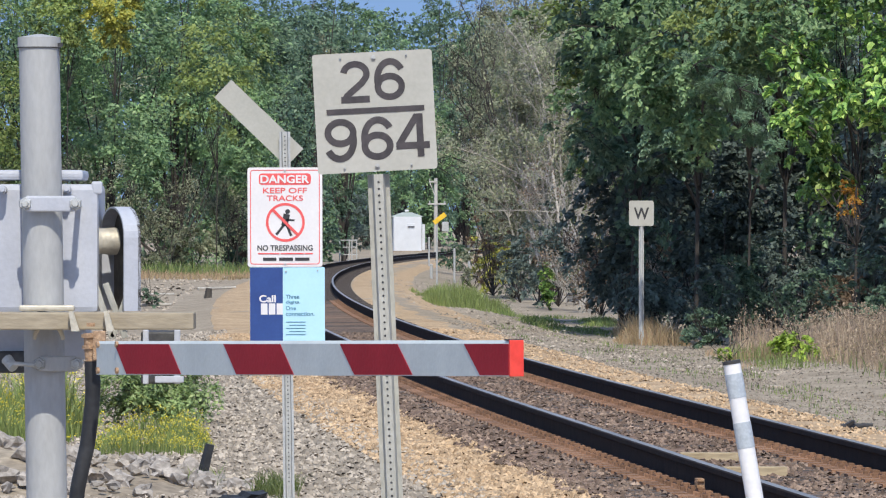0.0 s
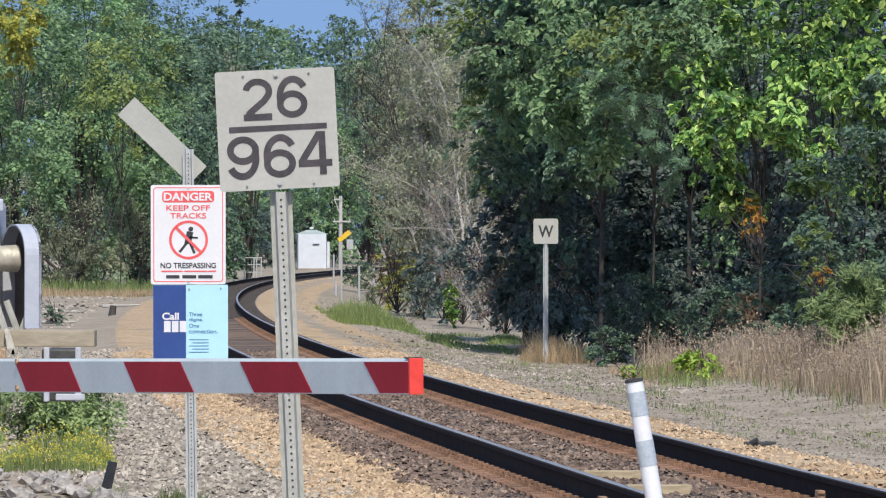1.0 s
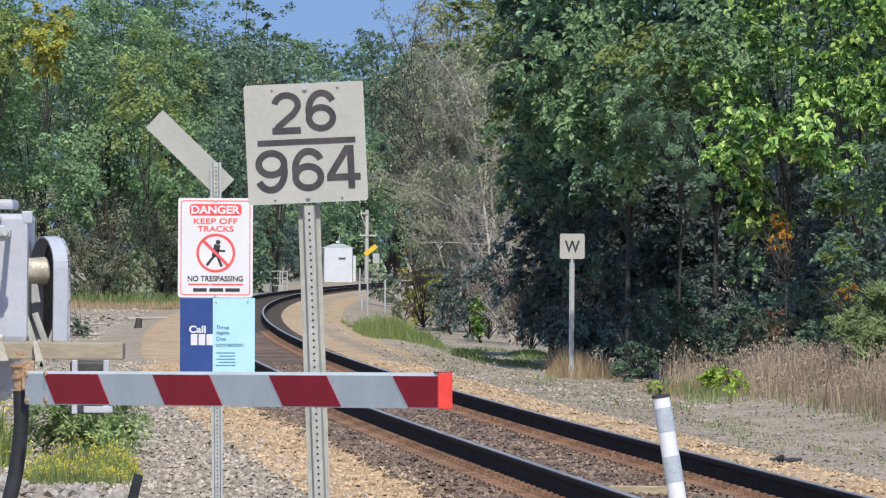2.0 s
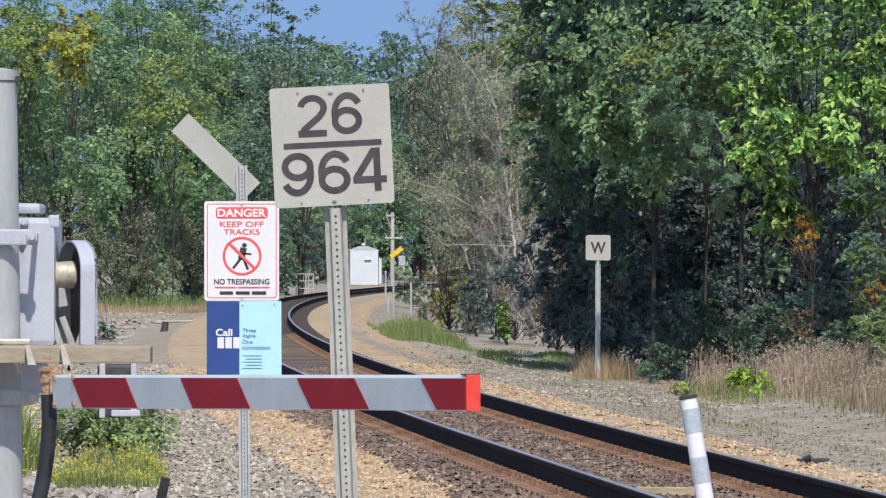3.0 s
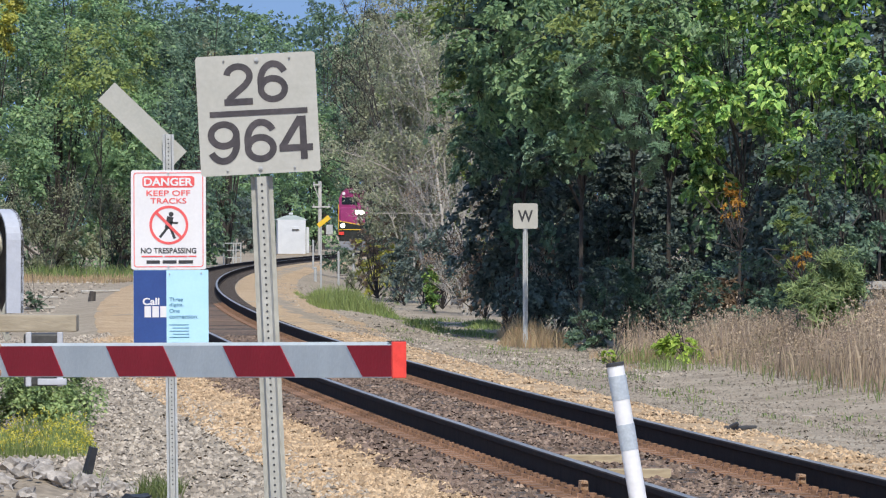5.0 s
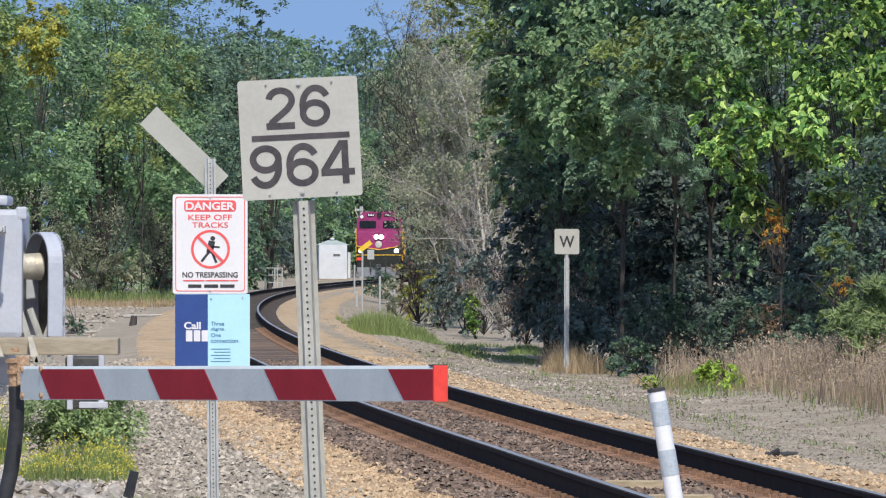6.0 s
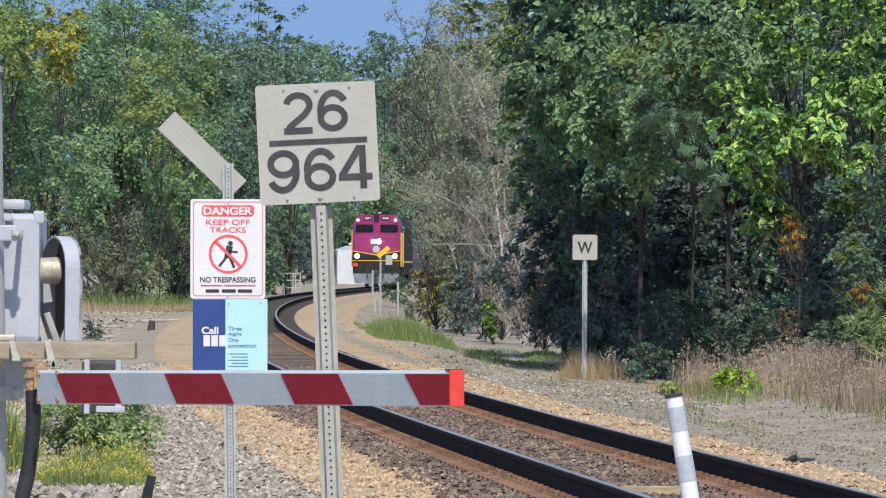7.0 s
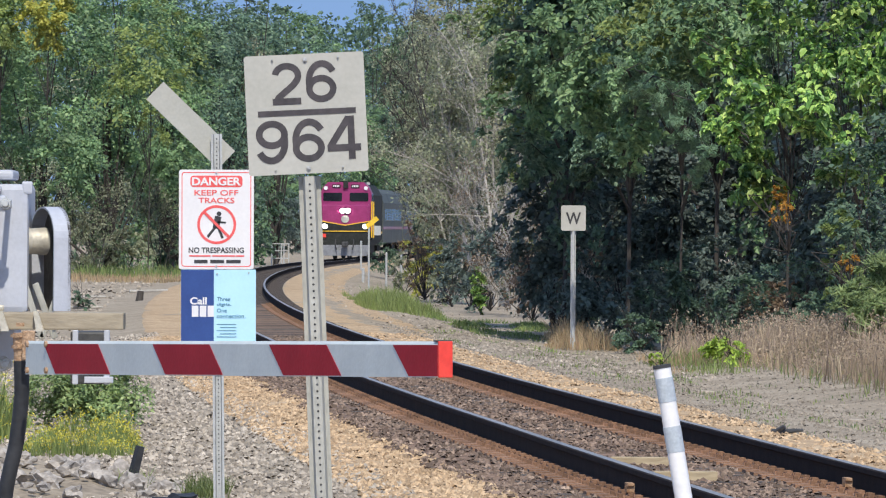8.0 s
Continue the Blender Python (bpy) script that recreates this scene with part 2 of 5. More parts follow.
FLOWER = leafy("yellow blossoms", [(0.60, 0.50, 0.03), (0.75, 0.66, 0.08), (0.66, 0.60, 0.20)], 0.6, 0.3)


# ---- mesh helpers ----
def part(name, bm, mat, parent=None, label="", smooth=False):
    """Links a bmesh as one mesh object under a thing or under a part."""
    me = bpy.data.meshes.new(name)
    bm.to_mesh(me)
    bm.free()
    for m in (mat if isinstance(mat, (list, tuple)) else (mat,)):
        me.materials.append(m)
    if smooth:
        me.shade_smooth()
    ob = new(name, me)
    ob.parent = parent
    if label:
        tagged(ob, label)
    return ob


def thing(name, at, label, category, group="", kind="", turn=(0, 0, 0)):
    ob = new(name)
    ob.matrix_basis = pose(*at, *turn)
    ob.empty_display_size = 0.1
    return tagged(ob, label, category, group, kind)


def box(bm, centre, size, turn=(0, 0, 0), bevel=0.0, slot=0):
    made = bmesh.ops.create_cube(bm, size=1.0, matrix=pose(*centre, *turn) @ Matrix.Diagonal((*size, 1)))
    faces = {f for v in made["verts"] for f in v.link_faces}
    for f in faces:
        f.material_index = slot
    if bevel:
        bmesh.ops.bevel(bm, geom=list({e for f in faces for e in f.edges}), offset=bevel, segments=2, affect="EDGES", profile=0.6)
    return bm


def rod(bm, a, b, r0, r1=None, sides=10, slot=0, caps=True):
    a, b = Vector(a), Vector(b)
    way = b - a
    m = Matrix.Translation((a + b) / 2) @ way.to_track_quat("Z", "Y").to_matrix().to_4x4()
    made = bmesh.ops.create_cone(bm, cap_ends=caps, segments=sides, radius1=r0, radius2=r0 if r1 is None else r1, depth=way.length, matrix=m)
    for f in {f for v in made["verts"] for f in v.link_faces}:
        f.material_index = slot
        f.smooth = sides > 6 and len(f.verts) == 4
        if len(f.verts) > 4:
            for e in f.edges:
                e.smooth = False
    return bm


def plate(bm, outline, depth, place=Matrix(), slot=0):
    """A flat piece: outline in x and z, front face at y = 0, depth behind it."""
    front = [bm.verts.new(place @ Vector((x, 0, z))) for x, z in outline]
    back = [bm.verts.new(place @ Vector((x, depth, z))) for x, z in outline]
    made = [bm.faces.new(front), bm.faces.new(back[::-1])]
    for i in range(len(front)):
        j = (i + 1) % len(front)
        made.append(bm.faces.new((front[i], back[i], back[j], front[j])))
    for f in made:
        f.material_index = slot
    bmesh.ops.recalc_face_normals(bm, faces=made)
    return bm


def round_rect(w, h, r, steps=5):
    return [(sx * (w / 2 - r) + r * math.cos(radians(q + 90 * i / steps)), sz * (h / 2 - r) + r * math.sin(radians(q + 90 * i / steps)))
            for sx, sz, q in ((1, 1, 0), (-1, 1, 90), (-1, -1, 180), (1, -1, 270)) for i in range(steps + 1)]


def ring(bm, r0, r1, y, depth, sides=40, place=Matrix()):
    for i in range(sides):
        a, b = 2 * math.pi * i / sides, 2 * math.pi * (i + 1) / sides
        plate(bm, [(r1 * math.cos(a), r1 * math.sin(a)), (r1 * math.cos(b), r1 * math.sin(b)), (r0 * math.cos(b), r0 * math.sin(b)), (r0 * math.cos(a), r0 * math.sin(a))],
              depth, place @ pose(0, y, 0))
    return bm


def lettering(name, words, x, z, w, h, mat, parent, y=-0.002, bold=0.0, label=""):
    """Raised words centred at x, z on a face that looks to -y, drawn w wide and h high."""
    cu = bpy.data.curves.new(name, "FONT")
    cu.body, cu.offset, cu.extrude = words, bold, 0.02
    tmp = bpy.data.objects.new(name, cu)
    scene.collection.objects.link(tmp)
    me = bpy.data.meshes.new_from_object(tmp.evaluated_get(bpy.context.evaluated_depsgraph_get()))
    bpy.data.objects.remove(tmp)
    co = np.array([v.co[:] for v in me.vertices])
    lo, hi = co.min(0), co.max(0)
    for v in me.vertices:
        p = [(v.co[i] - lo[i]) / (hi[i] - lo[i]) - 0.5 for i in range(3)]
        v.co = (x + p[0] * w, y - p[2] * 0.001, z + p[1] * h)
    me.materials.clear()
    me.materials.append(mat)
    ob = new(name, me)
    ob.parent = parent
    if label:
        tagged(ob, label)
    return ob


def strokes(bm, lines, wide, place):
    """Thick lines of even width, laid flat in x and z; each line is one closed ribbon."""
    for k, pts in enumerate(lines):
        place = place @ pose(0, -0.0006 * min(k, 1), 0)
        n = len(pts)
        loop = math.dist(pts[0], pts[-1]) < 1e-6
        if loop:
            n -= 1
        rows = []
        for i in range(n):
            p, q = (pts[i - 1 if i else n - 1], pts[(i + 1) % n]) if loop else (pts[max(i - 1, 0)], pts[min(i + 1, n - 1)])
            dx, dz = q[0] - p[0], q[1] - p[1]
            w = wide / 2 / max(math.hypot(dx, dz), 1e-9)
            x, z = pts[i]
            rows.append([bm.verts.new(place @ Vector(v)) for v in ((x - dz * w, 0, z + dx * w), (x + dz * w, 0, z - dx * w), (x + dz * w, 0.001, z - dx * w), (x - dz * w, 0.001, z + dx * w))])
        for i in range(n if loop else n - 1):
            r, t = rows[i], rows[(i + 1) % n]
            for j in range(4):
                bm.faces.new((r[j], r[(j + 1) % 4], t[(j + 1) % 4], t[j]))
        if not loop:
            bm.faces.new(rows[0])
            bm.faces.new(rows[-1][::-1])
    bmesh.ops.recalc_face_normals(bm, faces=bm.faces[:])
    return bm


def oval(cx, cz, rx, rz, a, b, steps=22):
    return [(cx + rx * math.cos(radians(a + (b - a) * i / steps)), cz + rz * math.sin(radians(a + (b - a) * i / steps))) for i in range(steps + 1)]


def digit(name, kind, x, z, w, h, mat, parent):
    """A plain grotesque numeral centred at x, z."""
    six = [oval(0.34, 0.325, 0.26, 0.25, 0, 360, 32), oval(0.365, 0.50, 0.285, 0.425, 200, 33)]
    lines = {"2": [oval(0.335, 0.69, 0.25, 0.235, 172, -28) + [(0.47, 0.46), (0.30, 0.31), (0.14, 0.17), (0.085, 0.04)], [(0.01, 0.075), (0.63, 0.075)]],
             "6": six, "9": [[(0.68 - u, 1 - v) for u, v in p] for p in six],
             "4": [[(0.455, 0.97), (0.055, 0.29)], [(0.0, 0.27), (0.69, 0.27)], [(0.50, 0.0), (0.50, 1.0)]]}[kind]
    lines = [[(x + (u / 0.68 - 0.5) * w, z + (v - 0.5) * h) for u, v in p] for p in lines]
    return part(name, strokes(bmesh.new(), lines, 0.158 * h, pose(0, -0.0012, 0)), mat, parent)


def soup(name, verts, faces, mat, parent=None, label="", kind="", category=""):
    me = bpy.data.meshes.new(name)
    me.from_pydata(verts, [], faces)
    for m in (mat if isinstance(mat, (list, tuple)) else (mat,)):
        me.materials.append(m)
    ob = new(name, me)
    ob.parent = parent
    return tagged(ob, label, category, "", kind)


# ---- the lie of the land ----
def track_x(y):
    """Centre line of the curve."""
    s = y / 100
    return (((0.05032 * s - 0.52669) * s + 3.34262) * s - 10.06637) * s + 6.02789


def track_heading(y):
    return math.atan((track_x(y + 0.5) - track_x(y - 0.5)))


def rail_z(y):
    return 0.03 - 0.43 * min(max((y - 50) / 350, 0), 1)


def mixed(x, table):
    for (a, p), (b, q) in zip(table, table[1:]):
        if x <= b:
            u = min(max((x - a) / (b - a), 0), 1)
            return p + (q - p) * u * u * (3 - 2 * u)
    return table[-1][1]


def ground_z(x, y, rough=True):
    d = x - track_x(min(y, 600.0))
    base = rail_z(y)
    if d < 0:
        z = mixed(-d, ((1.2, -0.205), (1.9, -0.22), (3.2, -0.33), (8, -0.30), (16, 0.1), (40, 0.8), (120, 1.5)))
    else:
        near = mixed(d, ((1.2, -0.205), (1.9, -0.22), (3.4, -0.42), (5.2, -0.56), (7.5, -0.36), (12, 0.55), (40, 2.6)))
        far = mixed(d, ((1.2, -0.205), (1.9, -0.22), (3.4, -0.40), (5.6, -0.68), (9, -0.75), (16, -0.2), (40, 2.0)))
        u = mixed(y, ((90, 0), (118, 1)))
        z = near * (1 - u) + far * u
    if rough and abs(d) > 1.5:
        z += 0.010 * noise.noise((x * 0.55, y * 0.3, 1.7)) * min(1, abs(d) - 1.5) + 0.015 * noise.noise((x * 2.1, y * 1.3, 5.0))
    return base + z


def strip_mesh(name, xs, ys, height, mat, label, category, kind="structure"):
    verts, faces = [], []
    for y in ys:
        for x in xs(y):
            verts.append((x, y, height(x, y)))
    w = len(verts) // len(ys)
    for j in range(len(ys) - 1):
        for i in range(w - 1):
            k = j * w + i
            faces.append((k, k + 1, k + w + 1, k + w))
    ob = soup(name, verts, faces, mat, None, label, kind, category)
    ob.data.shade_smooth()
    return ob


def run_of(a, b, step, grow):
    out = [a]
    while out[-1] < b:
        out.append(out[-1] + step)
        step *= grow
    return out


OFFSETS = [-900, -300, -120, -60, -40, -30, -24, -20, -17, -14, -12, -10, -8.5, -7.2, -6, -5.2, -4.5, -3.9, -3.4, -3.0, -2.6, -2.2, -1.9, -1.6, -1.3]
GROUND_YS = [-400, -120, -40, -10] + run_of(2, 620, 0.7, 1.012) + [700, 900, 1400, 2500]
strip_mesh("ground", lambda y: [track_x(min(max(y, 0), 600)) + d for d in OFFSETS + [-d for d in OFFSETS[::-1]]], GROUND_YS, ground_z, DIRT,
           "grey gravelly dirt on both sides of the railway", "ground")
BED_YS = run_of(8, 560, 0.6, 1.01)
strip_mesh("ballast", lambda y: [track_x(y) + d for d in (-2.32, -2.2, -2.0, -1.75, -1.35, 0, 1.35, 1.6, 1.85, 2.05 + 1.3 * mixed(y, ((80, 0), (140, 1))), 2.2 + 1.3 * mixed(y, ((80, 0), (140, 1))))], BED_YS,
           lambda x, y: ground_z(x, y, False) + 0.03 * noise.noise((x * 1.5, y * 0.7, 3)) * (abs(x - track_x(y)) > 1.4) + (0.0 if abs(x - track_x(y)) < 1.5 else 0.012 if -2.24 < x - track_x(y) < 2.1 + 1.3 * mixed(y, ((80, 0), (140, 1))) else -0.06), BED,
           "tan stone ballast bed under the railway track", "ballast")
strip_mesh("ballast", lambda y: [track_x(y) + d for d in (-1.52 + 0.3 * mixed(y, ((80, 0), (130, 1))) + 0.12 * noise.noise((0.3, y * 0.6, 2.0)), -1.15, -0.8, 0, 0.95)], BED_YS, lambda x, y: rail_z(y) - 0.186, CRIB,
           "dark oil-stained ballast between and beside the rails", "ballast")


# ---- track ----
track = thing("railway_track", (0, 0, 0), "single railway track on timber ties curving away", "railway track", kind="structure")
RAIL_PROFILE = ((-0.075, -0.180), (0.075, -0.180), (0.075, -0.168), (0.012, -0.150), (0.010, -0.050), (0.036, -0.038), (0.036, -0.008), (0.028, 0.0),
                (-0.028, 0.0), (-0.036, -0.008), (-0.036, -0.038), (-0.010, -0.050), (-0.012, -0.150), (-0.075, -0.168))


def rail(offset):
    ys = run_of(6, 560, 0.8, 1.006)
    verts, faces = [], []
    for y in ys:
        a = track_heading(y)
        for px, pz in RAIL_PROFILE:
            verts.append((track_x(y) + (offset + px) * math.cos(a), y - (offset + px) * math.sin(a), rail_z(y) + pz))
    n = len(RAIL_PROFILE)
    for j in range(len(ys) - 1):
        for i in range(n):
            k = j * n + i
            m = j * n + (i + 1) % n
            faces.append((k, m, m + n, k + n))
    ob = soup("rail", verts, faces, (RAIL_SIDE, RAIL_TOP), track, "dark rusty steel rail with a worn bright top")
    for i, f in enumerate(ob.data.polygons):
        f.material_index = 1 if i % n == 7 else 0


rail(-0.755)
rail(0.755)

tie_bm = bmesh.new()
box(tie_bm, (0, 0, -0.26), (2.6, 0.22, 0.16), bevel=0.008)
tie_me = bpy.data.meshes.new("tie")
tie_bm.to_mesh(tie_me)
tie_bm.free()
tie_me.materials.append(TIE)
plate_bm = bmesh.new()
box(plate_bm, (0, 0, -0.174), (0.58, 0.20, 0.024))
for sx in (-1, 1):
    box(plate_bm, (sx * 0.105, 0, -0.158), (0.02, 0.19, 0.02))
    for sy in (-1, 1):
        box(plate_bm, (sx * 0.092, sy * 0.05, -0.150), (0.045, 0.026, 0.03))
        box(plate_bm, (sx * 0.165, sy * 0.06, -0.155), (0.03, 0.026, 0.03))
plate_me = bpy.data.meshes.new("tie_plate")
plate_bm.to_mesh(plate_me)
plate_bm.free()
plate_me.materials.append(PLATE)


def ties():
    rnd = random.Random(4)
    y = 30.0
    while y < 152:
        a = track_heading(y)
        ob = new("tie", tie_me)
        ob.parent = track
        ob.matrix_basis = pose(track_x(y) + rnd.uniform(-0.05, 0.05), y + rnd.uniform(-0.02, 0.02), rail_z(y) - rnd.uniform(0, 0.012), 0, 0, -math.degrees(a) + rnd.uniform(-1.2, 1.2))
        for off in (-0.755, 0.755):
            p = new("tie_plate", plate_me)
            p.parent = track
            p.matrix_basis = pose(track_x(y) + off * math.cos(a), y - off * math.sin(a), rail_z(y), 0, 0, -math.degrees(a))
        y += 0.41
    verts, faces = [], []
    while y < 520:
        a, cx, z = track_heading(y), track_x(y), rail_z(y) - 0.18
        for w, ln, top in ((2.6, 0.22, z), ):
            k = len(verts)
            for sx, sy in ((-1, -1), (1, -1), (1, 1), (-1, 1)):
                for dz in (-0.1, 0.0):
                    lx, ly = sx * w / 2, sy * ln / 2
                    verts.append((cx + lx * math.cos(a) + ly * math.sin(a), y - lx * math.sin(a) + ly * math.cos(a), top + dz))
            faces += [(k + 1, k + 3, k + 5, k + 7), (k, k + 2, k + 3, k + 1), (k + 2, k + 4, k + 5, k + 3), (k + 4, k + 6, k + 7, k + 5), (k + 6, k, k + 1, k + 7)]
        y += 0.495
    soup("far_ties", verts, faces, TIE, track, "", "stuff")


ties()

for at, length, yaw in (((1.913, 46.60, -0.115), 0.42, -4), ((2.107, 43.90, -0.122), 0.43, 3)):
    plank = bmesh.new()
    box(plank, (0, 0, 0.03), (length, 0.14, 0.07), bevel=0.006)
    ob = part("plank", plank, PLANK)
    ob.matrix_basis = pose(at[0], at[1], rail_z(at[1]) - 0.19, 0, 0, yaw)
    tagged(ob, "short raw timber block lying between the rails", "timber block", "timber blocks in the track")

# rail anchors clipped to the rail foot
for off, y in ((-0.755, 40.6), (0.755, 41.6)):
    bm = bmesh.new()
    for k in (-1, 0, 1):
        box(bm, (0, k * 0.05, 0.02), (0.05, 0.02, 0.05), bevel=0.004)
    box(bm, (0, 0, 0.045), (0.045, 0.15, 0.02), bevel=0.004)
    ob = part("rail_joint_bond", bm, RUST, track, "rusty joint fitting beside the rail")
    a = track_heading(y)
    ob.matrix_basis = pose(track_x(y) + off - 0.10, y, rail_z(y) - 0.13, 0, 0, -math.degrees(a))


# ---- stones ----
def stones(name, n, area, size, mat, label, keep, seed, height, squash=0.5):
    """Loose broken stones lying on the ground inside a stretch of y and offset from the track."""
    rnd = np.random.RandomState(seed)
    verts, faces = [], []
    shape = np.array([(1, 0, 0), (0.3, 0.95, 0.1), (-0.8, 0.5, -0.1), (-0.75, -0.6, 0.1), (0.35, -0.9, -0.1), (0.1, 0.1, 0.85)])
    tri = [(0, 1, 5), (1, 2, 5), (2, 3, 5), (3, 4, 5), (4, 0, 5)]
    (y0, y1), (d0, d1) = area
    for _ in range(n):
        y = y0 + (y1 - y0) * rnd.rand() ** 1.5
        d = d0 + (d1 - d0) * rnd.rand()
        if not keep(d, y):
            continue
        x = track_x(y) + d
        s = size * (0.55 + 0.9 * rnd.rand() ** 2)
        m = np.array(Euler((rnd.rand() * 0.9 - 0.45, rnd.rand() * 0.9 - 0.45, rnd.rand() * 6.28)).to_matrix())
        p = (shape * (1 + 0.5 * (rnd.rand(6, 3) - 0.5))) * (s, s * (0.6 + 0.4 * rnd.rand()), s * squash * 1.9)
        p = p @ m.T + (x, y, height(x, y) + s * 0.10)
        k = len(verts)
        verts += p.tolist()
        faces += [(a + k, b + k, c + k) for a, b, c in tri]
    return soup(name, verts, faces, mat, None, label, "stuff", "stones")


flat = lambda x, y: ground_z(x, y) + 0.010
stones("ballast_stones", 24000, ((34, 105), (-2.4, -1.48)), 0.026, STONE_TAN, "loose tan ballast stones beside the rails", lambda d, y: True, 11, flat)
stones("ballast_stones", 11000, ((34, 110), (1.0, 2.35)), 0.025, STONE_TAN, "loose tan ballast stones beside the rails", lambda d, y: True, 12, flat)
stones("ballast_stones", 26000, ((34, 105), (-1.72, 1.2)), 0.023, STONE_DARK, "dirty dark ballast stones between the ties", lambda d, y: abs(abs(d) - 0.755) > 0.26 and d > -1.62 + 0.25 * noise.noise((0.3, y * 0.6, 2.0)), 13,
       lambda x, y: rail_z(y) - 0.184, 0.5)
stones("gravel", 42000, ((36, 110), (-7.0, -2.05)), 0.026, STONE_GREY, "grey gravel beside the track", lambda d, y: True, 14, flat)
stones("gravel", 20000, ((40, 125), (2.1, 7.4)), 0.019, STONE_DIRT, "brown-grey grit and clods beside the track", lambda d, y: True, 15, flat)

stones("clearing_stones", 4000, ((105, 262), (-17, -3.2)), 0.06, STONE_GREY, "scattered stones and clods in the clearing", lambda d, y: True, 16, flat, 0.5)
stones("clearing_stones", 2500, ((90, 240), (2.6, 6.0)), 0.03, STONE_GREY, "scattered stones beside the ballast", lambda d, y: True, 17, flat, 0.5)

# ---- rubble heap at the crossing ----
def heap_z(x, y):
    """Height of the heap over the ground."""
    along = min(max((-1.35 - x) / 1.9, 0), 1)
    across = max(0, 1 - ((y - 45.4) / 2.6) ** 2)
    return 0.36 * along ** 0.8 * across * (0.8 + 0.5 * noise.noise((x * 2.3, y * 0.9, 4.0)))


strip_mesh("dirt_mound", lambda y: [-4.4 + 0.1 * i for i in range(34)], [42.6 + 0.16 * j for j in range(36)], lambda x, y: ground_z(x, y) + heap_z(x, y) - 0.03, DIRT,
           "low heap of grey dirt and rubble at the crossing", "heap", "")


def rubble(x, y, s, seed):
    rnd = random.Random(seed)
    bm = bmesh.new()
    bmesh.ops.create_icosphere(bm, subdivisions=2 if s > 0.07 else 1, radius=s)
    for v in bm.verts:
        v.co *= 0.8 + 0.75 * noise.noise(v.co / s * 1.5 + Vector((seed, 0, 0)))
        v.co.z *= 0.72
    ob = part("rubble", bm, ROCK)
    ob.matrix_basis = pose(x, y, ground_z(x, y) + heap_z(x, y) + s * 0.14, rnd.uniform(-25, 25), rnd.uniform(-25, 25), rnd.uniform(0, 360))
    tagged(ob, "broken lump of grey rubble on the gravel", "rock", "rubble beside the gate")


rnd = random.Random(8)
for i in range(190):
    u = rnd.random()
    rubble(-4.0 + 2.75 * u, 43.2 + rnd.uniform(0, 4.2) * (1 - 0.4 * u), rnd.choice((0.035, 0.05, 0.06, 0.08, 0.12, 0.15)) * (1 - 0.45 * u), i)


# ---- post of a sign: a flanged steel channel with punched holes ----
def channel_post(parent, height, width, mat, holes=True, face=-1):
    """Hat-shaped channel standing at the parent's base; the web looks to -y."""
    w, d, t = width / 2, width * 0.5, 0.004
    half = [(-w, d), (-w * 0.62, d), (-w * 0.42, 0), (w * 0.42, 0), (w * 0.62, d), (w, d)]
    if face > 0:
        half = [(x, d - y) for x, y in half]
    outer = half + [(x, y + t) for x, y in half[::-1]]
    bm = bmesh.new()
    low = [bm.verts.new((x, y, -0.4)) for x, y in outer]
    top = [bm.verts.new((x, y, height)) for x, y in outer]
    n = len(outer)
    for i in range(n):
        bm.faces.new((low[i], low[(i + 1) % n], top[(i + 1) % n], top[i]))
    bm.faces.new(top)
    bmesh.ops.recalc_face_normals(bm, faces=bm.faces[:])
    post = part("post", bm, mat, parent)
    if holes:
        bm = bmesh.new()
        z = height - 0.03
        front = -0.0015 if face < 0 else d - 0.0015
        while z > max(0.2, height - 2.2):
            rod(bm, (0, front, z), (0, front + 0.002, z), 0.0044, sides=8)
            z -= 0.0254
        part("punched_holes", bm, SIGN_DARK, parent, "punched bolt holes")
    return post


def bolts(parent, spots, r=0.007, y=-0.003):
    for x, z in spots:
        bm = bmesh.new()
        rod(bm, (x, y - 0.004, z), (x, y + 0.004, z), r, sides=8)
        rod(bm, (x, y - 0.007, z), (x, y - 0.003, z), r * 0.6, sides=6)
        part("bolt", bm, GALV, parent)


def bars(parent, rows, mat, y=-0.002, name="print_line"):
    for x, z, w, h in rows:
        bm = bmesh.new()
        box(bm, (x, y, z), (w, 0.001, h))
        part(name, bm, mat, parent)


# number sign of the bridge: square, leaning
base = (-0.168, 24.70, -0.093)
mile = thing("number_sign", base, "square faded white sign with black numerals on a leaning channel post", "sign", turn=(0, -2.45, 0))
channel_post(mile, 1.83, 0.084, GALV_DULL)
face = part("sign_panel", plate(bmesh.new(), round_rect(0.455, 0.455, 0.012), 0.003), SIGN_GREY, mile, "faded white aluminium panel")
face.matrix_basis = pose(-0.003, -0.006, 2.068, 0, -0.55, 0)
for kind, x, z in (("2", -0.067, 0.117), ("6", 0.062, 0.121), ("9", -0.134, -0.103), ("6", 0.004, -0.101), ("4", 0.138, -0.097)):
    digit("numeral", kind, x, z, 0.119 if z > 0 else 0.126, 0.158 if z > 0 else 0.164, SIGN_BLACK, face)
bars(face, ((0.003, 0.006, 0.372, 0.021),), SIGN_BLACK, name="rule")
bolts(face, ((0.005, 0.206), (0.0, -0.206)), 0.009)
bolts(face, ((-0.125, -0.208), (0.13, -0.208), (-0.12, 0.21), (0.13, 0.21)), 0.004)

